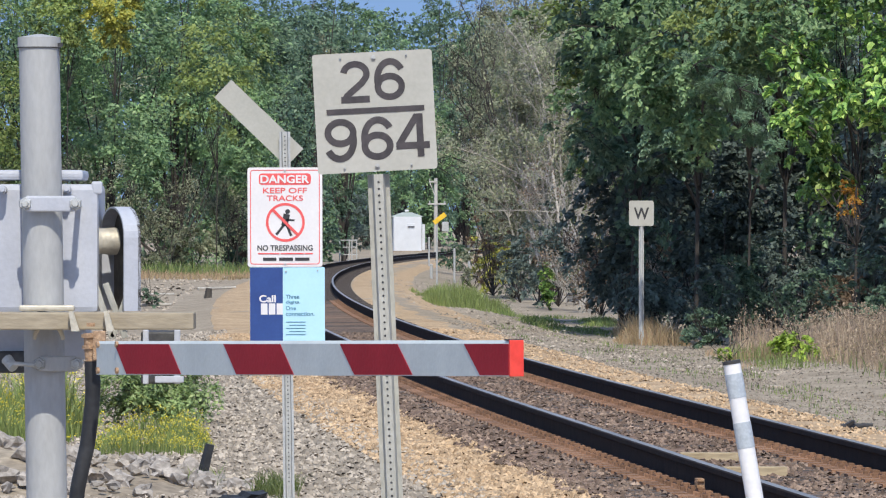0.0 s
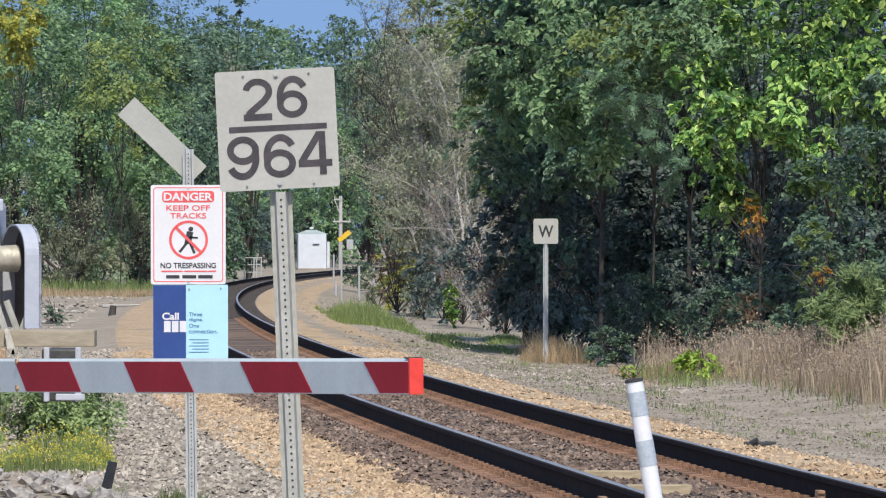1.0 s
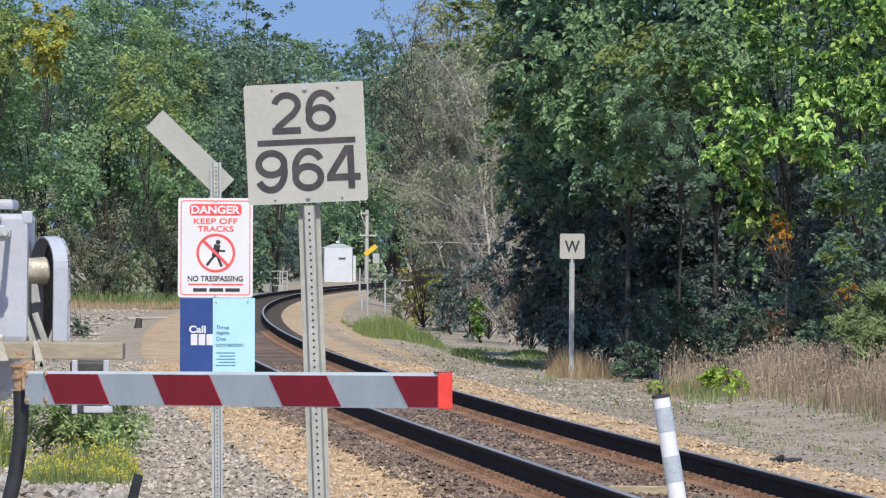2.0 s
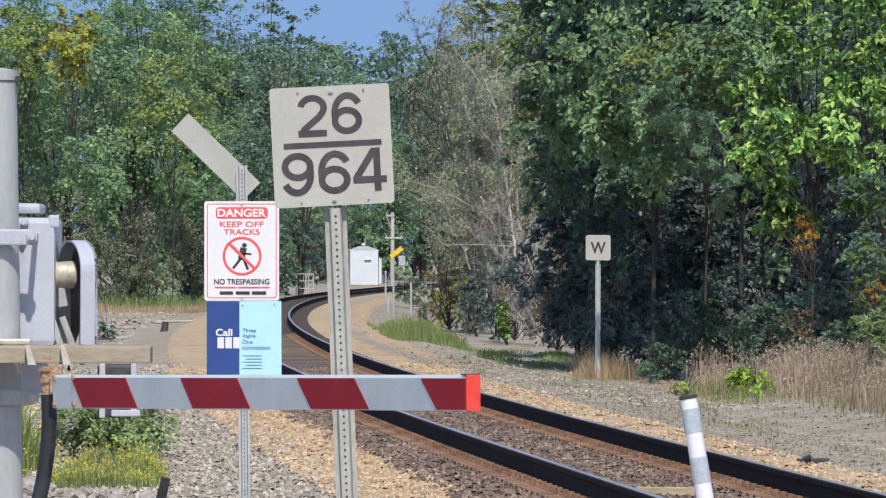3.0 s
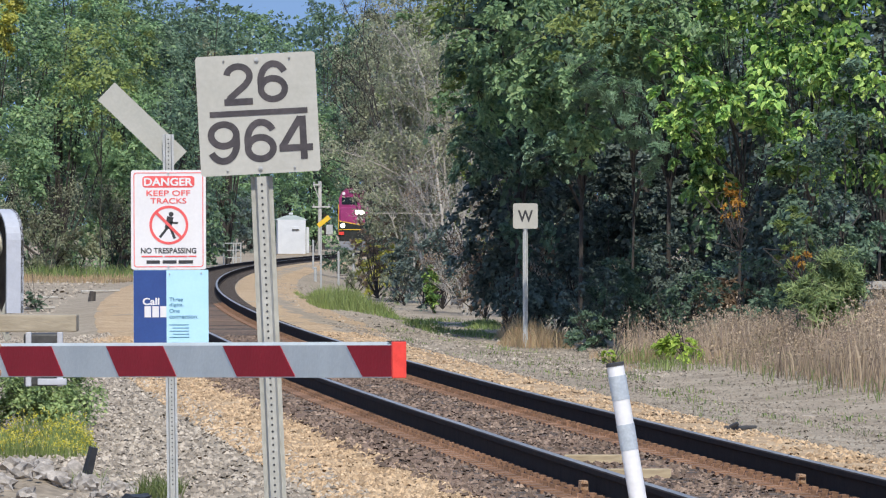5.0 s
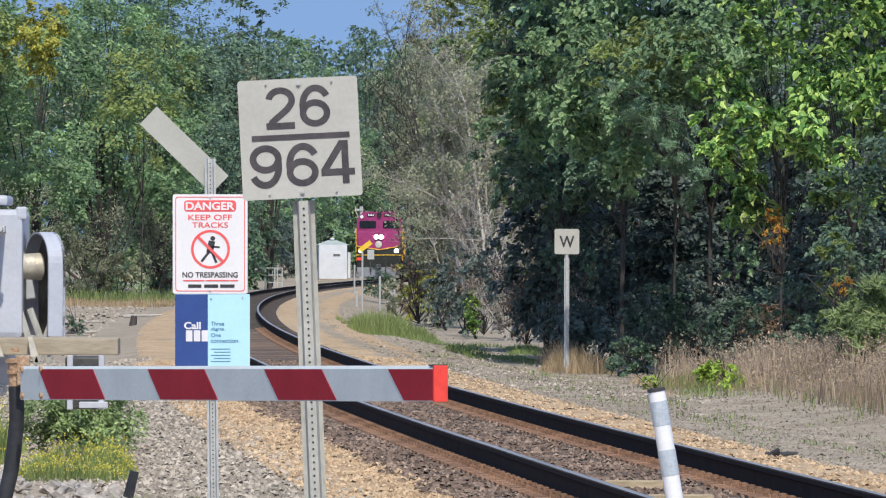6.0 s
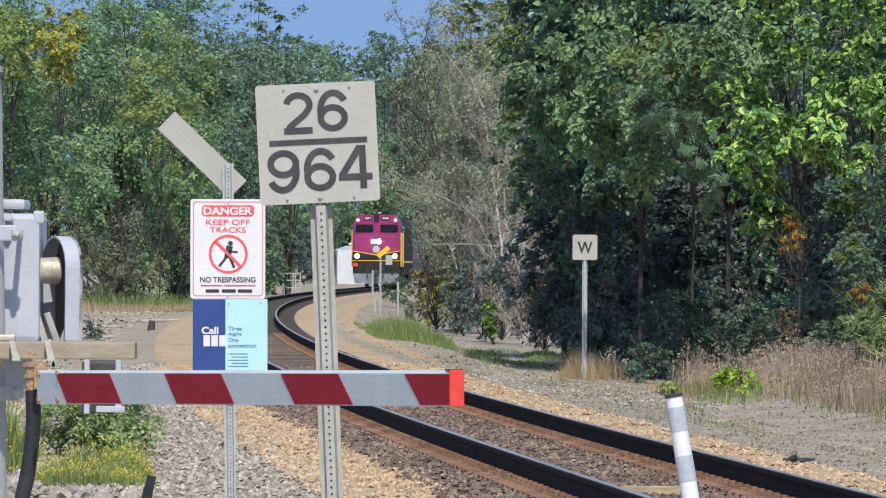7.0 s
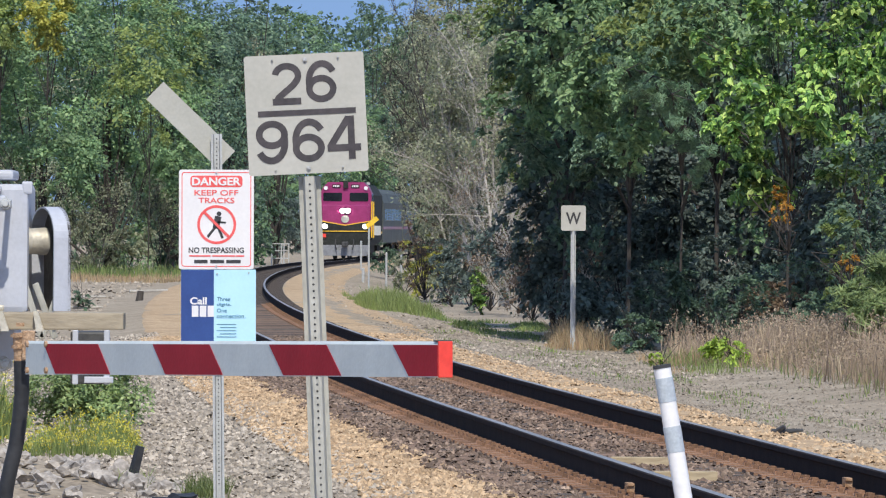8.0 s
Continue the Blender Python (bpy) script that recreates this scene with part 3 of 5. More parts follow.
# warning signs on one post, with the back of a crossing blade
base = (-0.939, 39.70, -0.252)
warn = thing("warning_sign_post", base, "channel post with red and white warning sign and blue notice", "sign", turn=(0, -0.7, 0))
channel_post(warn, 2.36, 0.068, GALV, face=1)
danger = part("warning_panel", plate(bmesh.new(), round_rect(0.457, 0.607, 0.014), 0.003), SIGN_WHITE, warn, "white panel with red and black print")
danger.matrix_basis = pose(-0.004, -0.012, 1.838, 0, 0.55, 0)
edge = bmesh.new()
for w, h in ((0.425, 0.578),):
    outer, inner = round_rect(w, h, 0.018), round_rect(w - 0.010, h - 0.010, 0.014)
    n = len(outer)
    for i in range(n):
        j = (i + 1) % n
        plate(edge, [outer[i], outer[j], inner[j], inner[i]], 0.001, pose(0, -0.0012, 0))
part("red_border", edge, SIGN_RED, danger)
part("red_label", plate(bmesh.new(), round_rect(0.318, 0.070, 0.02), 0.001, pose(0, -0.0012, 0.232)), SIGN_RED, danger)
lettering("heading", "DANGER", 0.0, 0.232, 0.298, 0.050, SIGN_WHITE, danger, y=-0.003, bold=0.03)
lettering("wording", "KEEP OFF", 0.0, 0.163, 0.268, 0.034, SIGN_RED, danger, bold=0.012)
lettering("wording", "TRACKS", 0.0, 0.116, 0.220, 0.034, SIGN_RED, danger, bold=0.012)
lettering("wording", "NO TRESPASSING", 0.0, -0.188, 0.338, 0.034, SIGN_DARK, danger, bold=0.02)
bars(danger, ((-0.10, -0.223, 0.13, 0.008), (0.045, -0.223, 0.14, 0.008), (0.145, -0.223, 0.05, 0.008)), SIGN_RED)
bars(danger, ((-0.094, -0.257, 0.082, 0.020), (0.006, -0.257, 0.085, 0.020), (0.105, -0.257, 0.088, 0.020)), SIGN_DARK)
part("prohibition_ring", ring(bmesh.new(), 0.103, 0.119, -0.0016, 0.001, 44, pose(0.002, 0, -0.032)), SIGN_RED, danger)
mark = bmesh.new()
rod(mark, (0.016, -0.0012, 0.034), (0.016, 0.0, 0.034), 0.015, sides=14)
for x, z, w, h, q in ((0.004, -0.018, 0.04, 0.075, 12), (0.034, -0.018, 0.05, 0.012, 5), (-0.03, -0.078, 0.016, 0.075, 38), (0.024, -0.08, 0.016, 0.075, -22)):
    box(mark, (x, -0.0008, z), (w, 0.001, h), (0, q, 0))
part("dark_shapes", mark, SIGN_DARK, danger)
slash = bmesh.new()
box(slash, (0.002, -0.0030, -0.032), (0.222, 0.001, 0.017), (0, 45, 0))
part("red_slash", slash, SIGN_RED, danger)
bolts(danger, ((0.0, 0.285), (0.0, -0.285)), 0.006)
notice = part("notice_panel", plate(bmesh.new(), round_rect(0.457, 0.60, 0.006), 0.003), SIGN_CYAN, warn, "blue and pale blue notice panel")
notice.matrix_basis = pose(0.004, -0.009, 1.232, 0, 0.5, 0)
bm = bmesh.new()
box(bm, (-0.128, -0.0005, 0), (0.200, 0.001, 0.596))
part("navy_half", bm, SIGN_BLUE, notice)
lettering("wording", "Call", -0.122, 0.108, 0.102, 0.045, SIGN_WHITE, notice, bold=0.03)
bars(notice, ((-0.142, 0.045, 0.040, 0.068), (-0.094, 0.045, 0.040, 0.068), (-0.047, 0.045, 0.038, 0.068)), SIGN_WHITE)
for i, (w, ww) in enumerate((("Three", 0.082), ("digits.", 0.088), ("One", 0.062), ("connection.", 0.175))):
    lettering("wording", w, -0.010 + ww / 2, 0.120 - i * 0.035, ww, 0.024, SIGN_TEAL, notice, bold=0.01)
bars(notice, [(0.05 + 0.01 * (i % 2), -0.035 - i * 0.019, 0.12 - 0.02 * (i % 2), 0.004) for i in range(5)], SIGN_TEAL)
bolts(notice, ((-0.008, 0.275), (0.185, 0.28)), 0.005)
blade = bmesh.new()
plate(blade, [(-0.305, -0.075), (0.305, -0.075), (0.305, 0.075), (-0.305, 0.075)], 0.004)
ob = part("crossing_blade", blade, ALUM, warn, "bare aluminium back of a slanted blade")
ob.matrix_basis = pose(-0.158, 0.042, 2.415, 0, 44.5, 0)

# whistle sign
base = (3.724, 122.00, -0.826)
whistle = thing("whistle_sign", base, "small square white sign with black letter on steel post", "sign")
channel_post(whistle, 2.42, 0.095, GALV, holes=False)
face = part("sign_panel", plate(bmesh.new(), round_rect(0.465, 0.475, 0.04), 0.004), SIGN_GREY, whistle, "faded white panel")
face.matrix_basis = pose(0, -0.008, 2.56)
lettering("letter", "W", 0, -0.005, 0.285, 0.225, SIGN_DARK, face, bold=0.02)

# leaning white plastic marker post
base = (1.562, 31.00, -0.200)
marker = thing("marker_post", base, "leaning white plastic tube post with grey reflective bands", "marker post", turn=(0, -9.7, 0))
bm = bmesh.new()
rod(bm, (0, 0, -0.15), (0, 0, 1.096), 0.0428, 0.0412, 28)
part("tube", bm, PVC, marker, smooth=False)
for z, h in ((0.988, 0.116), (0.749, 0.124)):
    bm = bmesh.new()
    rod(bm, (0, 0, z - h / 2), (0, 0, z + h / 2), 0.0433, sides=28)
    part("reflective_band", bm, PVC_BAND, marker, "grey reflective band")
bm = bmesh.new()
rod(bm, (0, 0, 1.093), (0, 0, 1.109), 0.0436, sides=28)
part("cap", bm, DARK_IRON, marker, "dark end cap")

# ---- crossing gate ----
GATE = Vector((-1.060, 17.70, -0.343))
gate = thing("crossing_gate", GATE, "silver gate mast with a pale mechanism box and striped lowered arm", "crossing gate")


def gate_part(name, bm, mat, parent=gate, label="", smooth=False):
    if parent is gate:
        bm.transform(Matrix.Translation(-GATE))
    return part(name, bm, mat, parent, label, smooth)


bm = bmesh.new()
rod(bm, GATE, (-1.100, 17.70, 2.047), 0.0555, sides=36)
mast = gate_part("mast", bm, MAST_PAINT, label="silver painted steel pipe mast")
bm = bmesh.new()
rod(bm, (-1.100, 17.70, 2.029), (-1.100, 17.70, 2.056), 0.0585, sides=36)
rod(bm, (-1.100, 17.70, 2.056), (-1.100, 17.70, 2.064), 0.056, 0.01, sides=36)
cap = gate_part("mast_cap", bm, MAST_PAINT)
bm = bmesh.new()
rod(bm, (-1.100, 17.70, 2.026), (-1.100, 17.70, 2.029), 0.0592, sides=36)
box(bm, (-1.040, 17.66, 2.034), (0.014, 0.014, 0.01))
rod(bm, (-1.044, 17.65, 2.027), (-1.039, 17.65, 2.000), 0.002, sides=6)
gate_part("band_strap", bm, DARK_IRON)

# mechanism box behind the mast
bm = bmesh.new()
box(bm, (-1.164, 17.94, 1.480), (0.445, 0.36, 0.352), (0, 0, 0), 0.016)
body = gate_part("mechanism_box", bm, BOX_PAINT, label="pale painted cast mechanism box")
bm = bmesh.new()
box(bm, (-1.119, 17.92, 1.681), (0.27, 0.28, 0.028), (0, 0, 0), 0.010)
box(bm, (-0.946, 17.77, 1.646), (0.03, 0.02, 0.035), bevel=0.006)
gate_part("box_lid", bm, BOX_PAINT)
for px_x, px_z in ((-1.026, 17.75, 1.643)[::2], (-1.201, 17.75, 1.641)[::2]):
    bm = bmesh.new()
    rod(bm, (px_x, 17.77, px_z), (px_x, 17.71, px_z), 0.011, sides=12)
    rod(bm, (px_x, 17.72, px_z), (px_x, 17.70, px_z), 0.007, sides=8)
    gate_part("box_bolt", bm, BOX_PAINT)
bm = bmesh.new()
box(bm, (-1.187, 18.10, 1.235), (0.40, 0.30, 0.13), bevel=0.01)
gate_part("box_foot", bm, BOX_PAINT, label="pale lower housing in shade")
bm = bmesh.new()
box(bm, (-1.260, 18.02, 1.166), (0.30, 0.22, 0.06), bevel=0.008)
gate_part("base_bracket", bm, DARK_IRON)


def clamp(at_l, at_r, tall, mat, name):
    """Two flat straps with bolts holding the box to the mast."""
    a, b = Vector(at_l), Vector(at_r)
    m = (a + b) / 2
    bm = bmesh.new()
    box(bm, (m.x, m.y, m.z), (b.x - a.x, 0.012, tall), bevel=0.005)
    strap = gate_part(name, bm, mat)
    for p in (a, b):
        bm = bmesh.new()
        rod(bm, (p.x, p.y + 0.20, p.z), (p.x, p.y - 0.02, p.z), 0.008, sides=10)
        rod(bm, (p.x, p.y - 0.004, p.z), (p.x, p.y - 0.018, p.z), 0.019, 0.015, sides=6)
        rod(bm, (p.x, p.y - 0.018, p.z), (p.x, p.y - 0.034, p.z), 0.010, 0.008, sides=12)
        gate_part("clamp_bolt", bm, GALV)
    return strap


clamp((-1.132, 17.62, 1.602), (-0.996, 17.62, 1.602), 0.043, BOX_PAINT, "upper_clamp")
clamp((-1.094, 17.62, 1.168), (-0.993, 17.62, 1.168), 0.042, MAST_PAINT, "lower_clamp")
bm = bmesh.new()
rod(bm, (-1.181, 17.60, 1.170), (-1.104, 17.58, 1.166), 0.006, sides=10)
rod(bm, (-1.183, 17.62, 1.181), (-1.163, 17.60, 1.157), 0.016, 0.014, sides=10)
gate_part("eye_bolt", bm, GALV)
bm = bmesh.new()
box(bm, (-1.074, 17.62, 1.319), (0.15, 0.03, 0.016), bevel=0.005)
for k in range(14):
    a0, a1 = math.pi * (0.05 + 0.9 * k / 14), math.pi * (0.05 + 0.9 * (k + 1) / 14)
    c = Vector((-1.068, 17.60, 1.236))
    rod(bm, c + Vector((0.040 * math.cos(a0), -0.005, 0.052 * math.sin(a0) - 0.01)), c + Vector((0.040 * math.cos(a1), -0.005, 0.052 * math.sin(a1) - 0.01)), 0.006, sides=6)
gate_part("u_clip", bm, CAST)

# tan bar across the mast with its two gussets
bm = bmesh.new()
box(bm, (-0.955, 17.55, 1.286), (0.57, 0.17, 0.046), (0, 0, 0), 0.004)
bar = gate_part("cross_bar", bm, TAN_BAR, label="weathered tan flat bar")
for px_x, px_z in ((-0.995, 17.45, 1.287)[::2], (-0.901, 17.45, 1.287)[::2]):
    bm = bmesh.new()
    plate(bm, [(-0.010, 0.026), (0.002, 0.026), (0.020, -0.028), (-0.002, -0.028)], 0.02, pose(px_x, 17.435, px_z))
    gate_part("gusset", bm, CAST)
bm = bmesh.new()
box(bm, (-0.946, 17.45, 1.277), (0.022, 0.004, 0.010))
gate_part("worn_label", bm, RUST)

# unpainted casting, its brown darkened to hold the shade inside the rim
PLATE_IRON = material("bare casting darkened for shade", (0.10, 0.09, 0.08), (0.18, 0.165, 0.145), 9, 0.7, 0.1, 0.2, 60, 0.2)
# hub: axle and hooded side plate that carry the arm
HUB_TURN = pose(0, 0, 0, 0, 0, -70.7)
hub = Vector((-0.911, 17.84, 1.500))
bm = bmesh.new()
rod(bm, hub + Vector((-0.045, -0.02, 0)), hub + Vector((0.012, 0.004, 0)), 0.034, 0.038, sides=28)
rod(bm, hub + Vector((-0.055, -0.024, 0)), hub + Vector((-0.038, -0.016, 0)), 0.042, sides=28)
gate_part("axle", bm, CAST, label="tan cast axle hub")
bm = bmesh.new()
arch = [(-0.115, -0.165)] + [(0.118 * math.cos(radians(q)), 0.035 + 0.085 * math.sin(radians(q))) for q in range(180, -1, -12)] + [(0.115, -0.165)]
place = Matrix.Translation(hub + Vector((0.012, 0.0, -0.025))) @ HUB_TURN
plate(bm, arch, 0.008, place @ pose(0, 0.03, 0))
side = gate_part("arm_plate", bm, PLATE_IRON, label="dark cast side plate")
bm = bmesh.new()
for (x0, z0), (x1, z1) in zip(arch, arch[1:]):
    q = [place @ Vector(v) for v in ((x0, -0.010, z0), (x1, -0.010, z1), (x1, 0.038, z1), (x0, 0.038, z0))]
    r = [place @ Vector(v) for v in ((x0 * 0.93, -0.010, 0.02 + (z0 - 0.02) * 0.95), (x1 * 0.93, -0.010, 0.02 + (z1 - 0.02) * 0.95))]
    vs = [bm.verts.new(v) for v in q]
    bm.faces.new(vs)
    ws = [bm.verts.new(v) for v in r]
    bm.faces.new((vs[0], vs[1], ws[1], ws[0]))
gate_part("plate_rim", bm, BOX_PAINT, label="pale rounded rim")
for dx, lean in ((-0.035, 18), (0.03, 20), (0.065, -20)):
    bm = bmesh.new()
    box(bm, (0, 0, 0), (0.018, 0.012, 0.16), (0, -lean, 0), 0.003)
    bm.transform(Matrix.Translation(hub + Vector((dx * 0.5, -0.06, -0.19))))
    gate_part("brace", bm, GALV_DULL)
bm = bmesh.new()
box(bm, (-0.787, 18.10, 1.177), (0.10, 0.20, 0.145), bevel=0.006)
gate_part("counterweight", bm, DARK_IRON, label="dark iron counterweight block")
for pt in ((-0.736, 18.00, 1.179), (-0.823, 18.00, 1.179)):
    bm = bmesh.new()
    box(bm, pt, (0.016, 0.03, 0.150), bevel=0.003)
    gate_part("weight_frame", bm, BOX_PAINT)
bm = bmesh.new()
box(bm, (-0.757, 17.98, 1.117), (0.080, 0.02, 0.018), bevel=0.003)
gate_part("weight_frame", bm, BOX_PAINT)

# striped arm
ARM = pose(0.13, 12.8, 1.2835, 0, -1.11, -70.7)
arm = new("striped_arm")
arm.parent = gate
arm.matrix_basis = Matrix.Translation(-GATE) @ ARM
tagged(arm, "red and white striped gate arm, lowered")
LENGTH, H0, H1 = 2.90, 0.0355, 0.040


def arm_z(u, top):
    return (1 if top else -1) * (H0 + (H1 - H0) * u / LENGTH)


bm = bmesh.new()
plate(bm, [(0, arm_z(0, 0)), (0, arm_z(0, 1)), (-LENGTH, arm_z(LENGTH, 1)), (-LENGTH, arm_z(LENGTH, 0))], 0.028)
bmesh.ops.bevel(bm, geom=[e for e in bm.edges if abs(e.verts[0].co.x - e.verts[1].co.x) > 1 and e.verts[0].co.z > 0], offset=0.0065, segments=1, affect="EDGES")
part("arm_board", bm, ARM_WHITE, arm, "white reflective board")
for u0, u1 in ((2.304, 2.742), (1.467, 1.880), (0.677, 1.052), (0.0, 0.263)):
    bm = bmesh.new()
    s = 0.095
    t, b = 0.0072, 0.0022
    plate(bm, [(-u1, arm_z(u1, 1) - t), (-u0, arm_z(u0, 1) - t), (min(-u0 + s, -0.0), arm_z(u0, 0) + b), (-u1 + s, arm_z(u1, 0) + b)], 0.0014, pose(0, -0.0013, 0))
    part("red_stripe", bm, ARM_RED, arm)
bm = bmesh.new()
box(bm, (0.004, 0.014, 0), (0.008, 0.0295, 0.072), bevel=0.002)
part("end_cap", bm, ARM_TIP, arm, "bright red end cap")
bm = bmesh.new()
box(bm, (-0.010, 0.014, 0.0362), (0.034, 0.027, 0.003))
part("cap_clip", bm, DARK_IRON, arm)
for x, z in ((-2.88, 0.032), (-2.88, -0.030), (-2.72, -0.030), (-2.72, 0.032)):
    bm = bmesh.new()
    rod(bm, (x, -0.006, z), (x, 0.0, z), 0.0075, sides=8)
    part("bolt", bm, RUST, arm)
bm = bmesh.new()
rod(bm, (-0.851, 15.70, 1.284), (-0.849, 15.70, 1.216), 0.018, 0.016, sides=14)
rod(bm, (-0.852, 15.70, 1.281), (-0.852, 15.70, 1.273), 0.022, sides=14)
rod(bm, (-0.851, 15.70, 1.254), (-0.851, 15.70, 1.246), 0.021, sides=14)
box(bm, (-0.827, 15.65, 1.255), (0.03, 0.03, 0.07), bevel=0.003)
gate_part("arm_fitting", bm, RUST, label="rusty pipe fitting at the arm's foot")
bm = bmesh.new()
spine = [(-0.848, 15.70, 1.216), (-0.846, 15.70, 1.147), (-0.851, 15.70, 1.079), (-0.860, 15.70, 1.011), (-0.874, 15.70, 0.949), (-0.885, 15.70, 0.885), (-0.887, 15.70, 0.779), (-0.885, 15.80, 0.581), (-0.921, 16.20, 0.134)]
fine = []
for i in range(len(spine) - 1):
    p0, p1, p2, p3 = [Vector(spine[min(max(i + k, 0), len(spine) - 1)]) for k in (-1, 0, 1, 2)]
    for j in range(5):
        u = j / 5
        fine.append(0.5 * (2 * p1 + (p2 - p0) * u + (2 * p0 - 5 * p1 + 4 * p2 - p3) * u * u + (3 * p1 - p0 - 3 * p2 + p3) * u * u * u))
rings = []
for i, c in enumerate(fine):
    w = (fine[min(i + 1, len(fine) - 1)] - fine[max(i - 1, 0)]).normalized()
    u = w.cross(Vector((0, 1, 0))).normalized()
    v = w.cross(u)
    rings.append([bm.verts.new(c + (u * math.cos(k * math.pi / 8) + v * math.sin(k * math.pi / 8)) * 0.0185) for k in range(16)])
for p, q in zip(rings, rings[1:]):
    for k in range(16):
        bm.faces.new((p[k], p[(k + 1) % 16], q[(k + 1) % 16], q[k])).smooth = True
gate_part("cable_hose", bm, RUBBER, label="black rubber cable hose")

# burnt stake in the gravel
bm = bmesh.new()
rod(bm, (0, 0, -0.1), (0.08, 0, 0.23), 0.045, 0.035, 5)
ob = part("stake", bm, RUBBER)
ob.matrix_basis = pose(*(-1.709, 45.50, -0.230))
tagged(ob, "short black leaning stake in the gravel", "stake")

# odds and ends on the ground
# black lump added to stand in for a dark shadowed patch
bm = bmesh.new()
bmesh.ops.create_icosphere(bm, subdivisions=3, radius=0.2)
for v in bm.verts:
    v.co *= 0.85 + 0.6 * noise.noise(v.co * 9) + 0.2 * noise.noise(v.co * 22)
    v.co.z *= 0.42
ob = part("shadow_lump", bm, RUBBER)
ob.matrix_basis = pose(-1.27, 42.0, ground_z(-1.27, 42.0) + 0.04, 0, 0, 20)
tagged(ob, "crumpled black lump standing in for a shadowed patch on the gravel", "bag")
bm = bmesh.new()
rod(bm, (-0.13, 0, 0.03), (0.14, 0.02, 0.05), 0.03, 0.012, 6)
rod(bm, (-0.12, 0.02, 0.02), (-0.02, -0.03, 0.08), 0.025, 0.02, 5)
ob = part("scrap_iron", bm, DARK_IRON)
ob.matrix_basis = pose(3.50, 55.0, ground_z(3.5, 55.0))
tagged(ob, "dark bent scrap of iron on the ballast shoulder", "scrap")
for x, y, w, yaw in ((4.12, 81.0, 0.22, 10), (5.2, 70.0, 0.15, -20), (3.2, 88.0, 0.12, 5)):
    bm = bmesh.new()
    box(bm, (0, 0, 0.012), (w, w * 0.6, 0.03), bevel=0.006)
    ob = part("broken_slab", bm, STONE_GREY)
    ob.matrix_basis = pose(x, y, ground_z(x, y) + 0.004, 4, 3, yaw)
    tagged(ob, "flat pale piece of broken stone on the dirt", "slab", "broken slabs on the dirt")
bm = bmesh.new()
rod(bm, (0, 0, -0.1), (0.05, 0, 0.26), 0.11, 0.08, 8)
ob = part("stump", bm, BARK)
ob.matrix_basis = pose(-6.1, 168, ground_z(-6.1, 168))
tagged(ob, "short dark tree stump in the clearing", "stump")
for x, y, ln, yaw in ((-7.0, 150, 1.5, 12), (-8.2, 175, 1.9, -8), (-6.6, 190, 1.2, 20), (-9.4, 140, 1.1, 3)):
    bm = bmesh.new()
    rod(bm, (-ln / 2, 0, 0.05), (ln / 2, 0.1, 0.09), 0.05, 0.025, 6)
    ob = part("fallen_branch", bm, BARE)
    ob.matrix_basis = pose(x, y, ground_z(x, y), 0, 0, yaw)
    tagged(ob, "bleached fallen branch lying in the clearing", "branch", "fallen branches in the clearing")


# ---- plants ----
def unit(v):
    return v / np.maximum(np.linalg.norm(v, axis=1, keepdims=True), 1e-9)


def leaves(rng, centres, radii, per, leaf, outward=None, droop=0.3, slim=0.55, broad=False):
    """Four-cornered leaves spread over clumps; returns corners (n*4, 3)."""
    n = len(centres) * per
    c = np.repeat(centres, per, axis=0)
    r = np.repeat(radii, per, axis=0)
    way = unit(rng.randn(n, 3))
    p = c + way * r * (0.45 + 0.6 * rng.rand(n, 1))
    out = way if outward is None else unit(0.6 * way + 0.6 * unit(p - outward))
    nor = unit(out * 0.8 + rng.randn(n, 3) * 0.55 + (0, -0.15, 0.45))
    axis = unit(np.cross(nor, rng.randn(n, 3)) + (0, 0, -droop))
    side = unit(np.cross(nor, axis))
    size = leaf * (0.6 + 0.8 * rng.rand(n, 1))
    a, s = axis * size * 0.5, side * size * 0.5 * slim
    if not broad:
        return np.stack([p - a, p + s - 0.15 * a, p + a, p - s - 0.15 * a], axis=1).reshape(-1, 3)
    up = nor * size * 0.10
    return np.stack([p - a, p - 0.45 * a + 0.9 * s + up, p + 0.3 * a + 0.75 * s + up, p + a, p + 0.3 * a - 0.75 * s + up, p - 0.45 * a - 0.9 * s + up], axis=1).reshape(-1, 3)


def leaf_part(name, corners, mat, parent, label="", broad=False):
    k = 6 if broad else 4
    n = len(corners) // k
    at = np.arange(n)[:, None] * k
    faces = np.concatenate([at + (0, 1, 2, 3), at + (0, 3, 4, 5)]) if broad else at + (0, 1, 2, 3)
    me = bpy.data.meshes.new(name)
    me.from_pydata(corners.tolist(), [], faces.tolist())
    me.materials.append(mat)
    ob = new(name, me)
    ob.parent = parent
    if label:
        tagged(ob, label)
    return ob


def tube(verts, faces, a, b, r0, r1, sides):
    """Adds a plain tapered tube to the lists."""
    a, b = np.array(a, float), np.array(b, float)
    w = b - a
    w = w / max(np.linalg.norm(w), 1e-9)
    u = np.cross(w, (0.31, 0.95, 0.05))
    u = u / max(np.linalg.norm(u), 1e-9)
    v = np.cross(w, u)
    k = len(verts)
    for i in range(sides):
        q = 6.2832 * i / sides
        e = u * math.cos(q) + v * math.sin(q)
        verts.append((a + e * r0).tolist())
        verts.append((b + e * r1).tolist())
    for i in range(sides):
        j = (i + 1) % sides
        faces.append((k + 2 * i, k + 2 * j, k + 2 * j + 1, k + 2 * i + 1))


def limbs(verts, faces, rng, start, ends, r0, sides=6):
    for e in ends:
        mid = (np.array(start) + np.array(e)) * 0.5 + rng.randn(3) * 0.25 + (0, 0, 0.2)
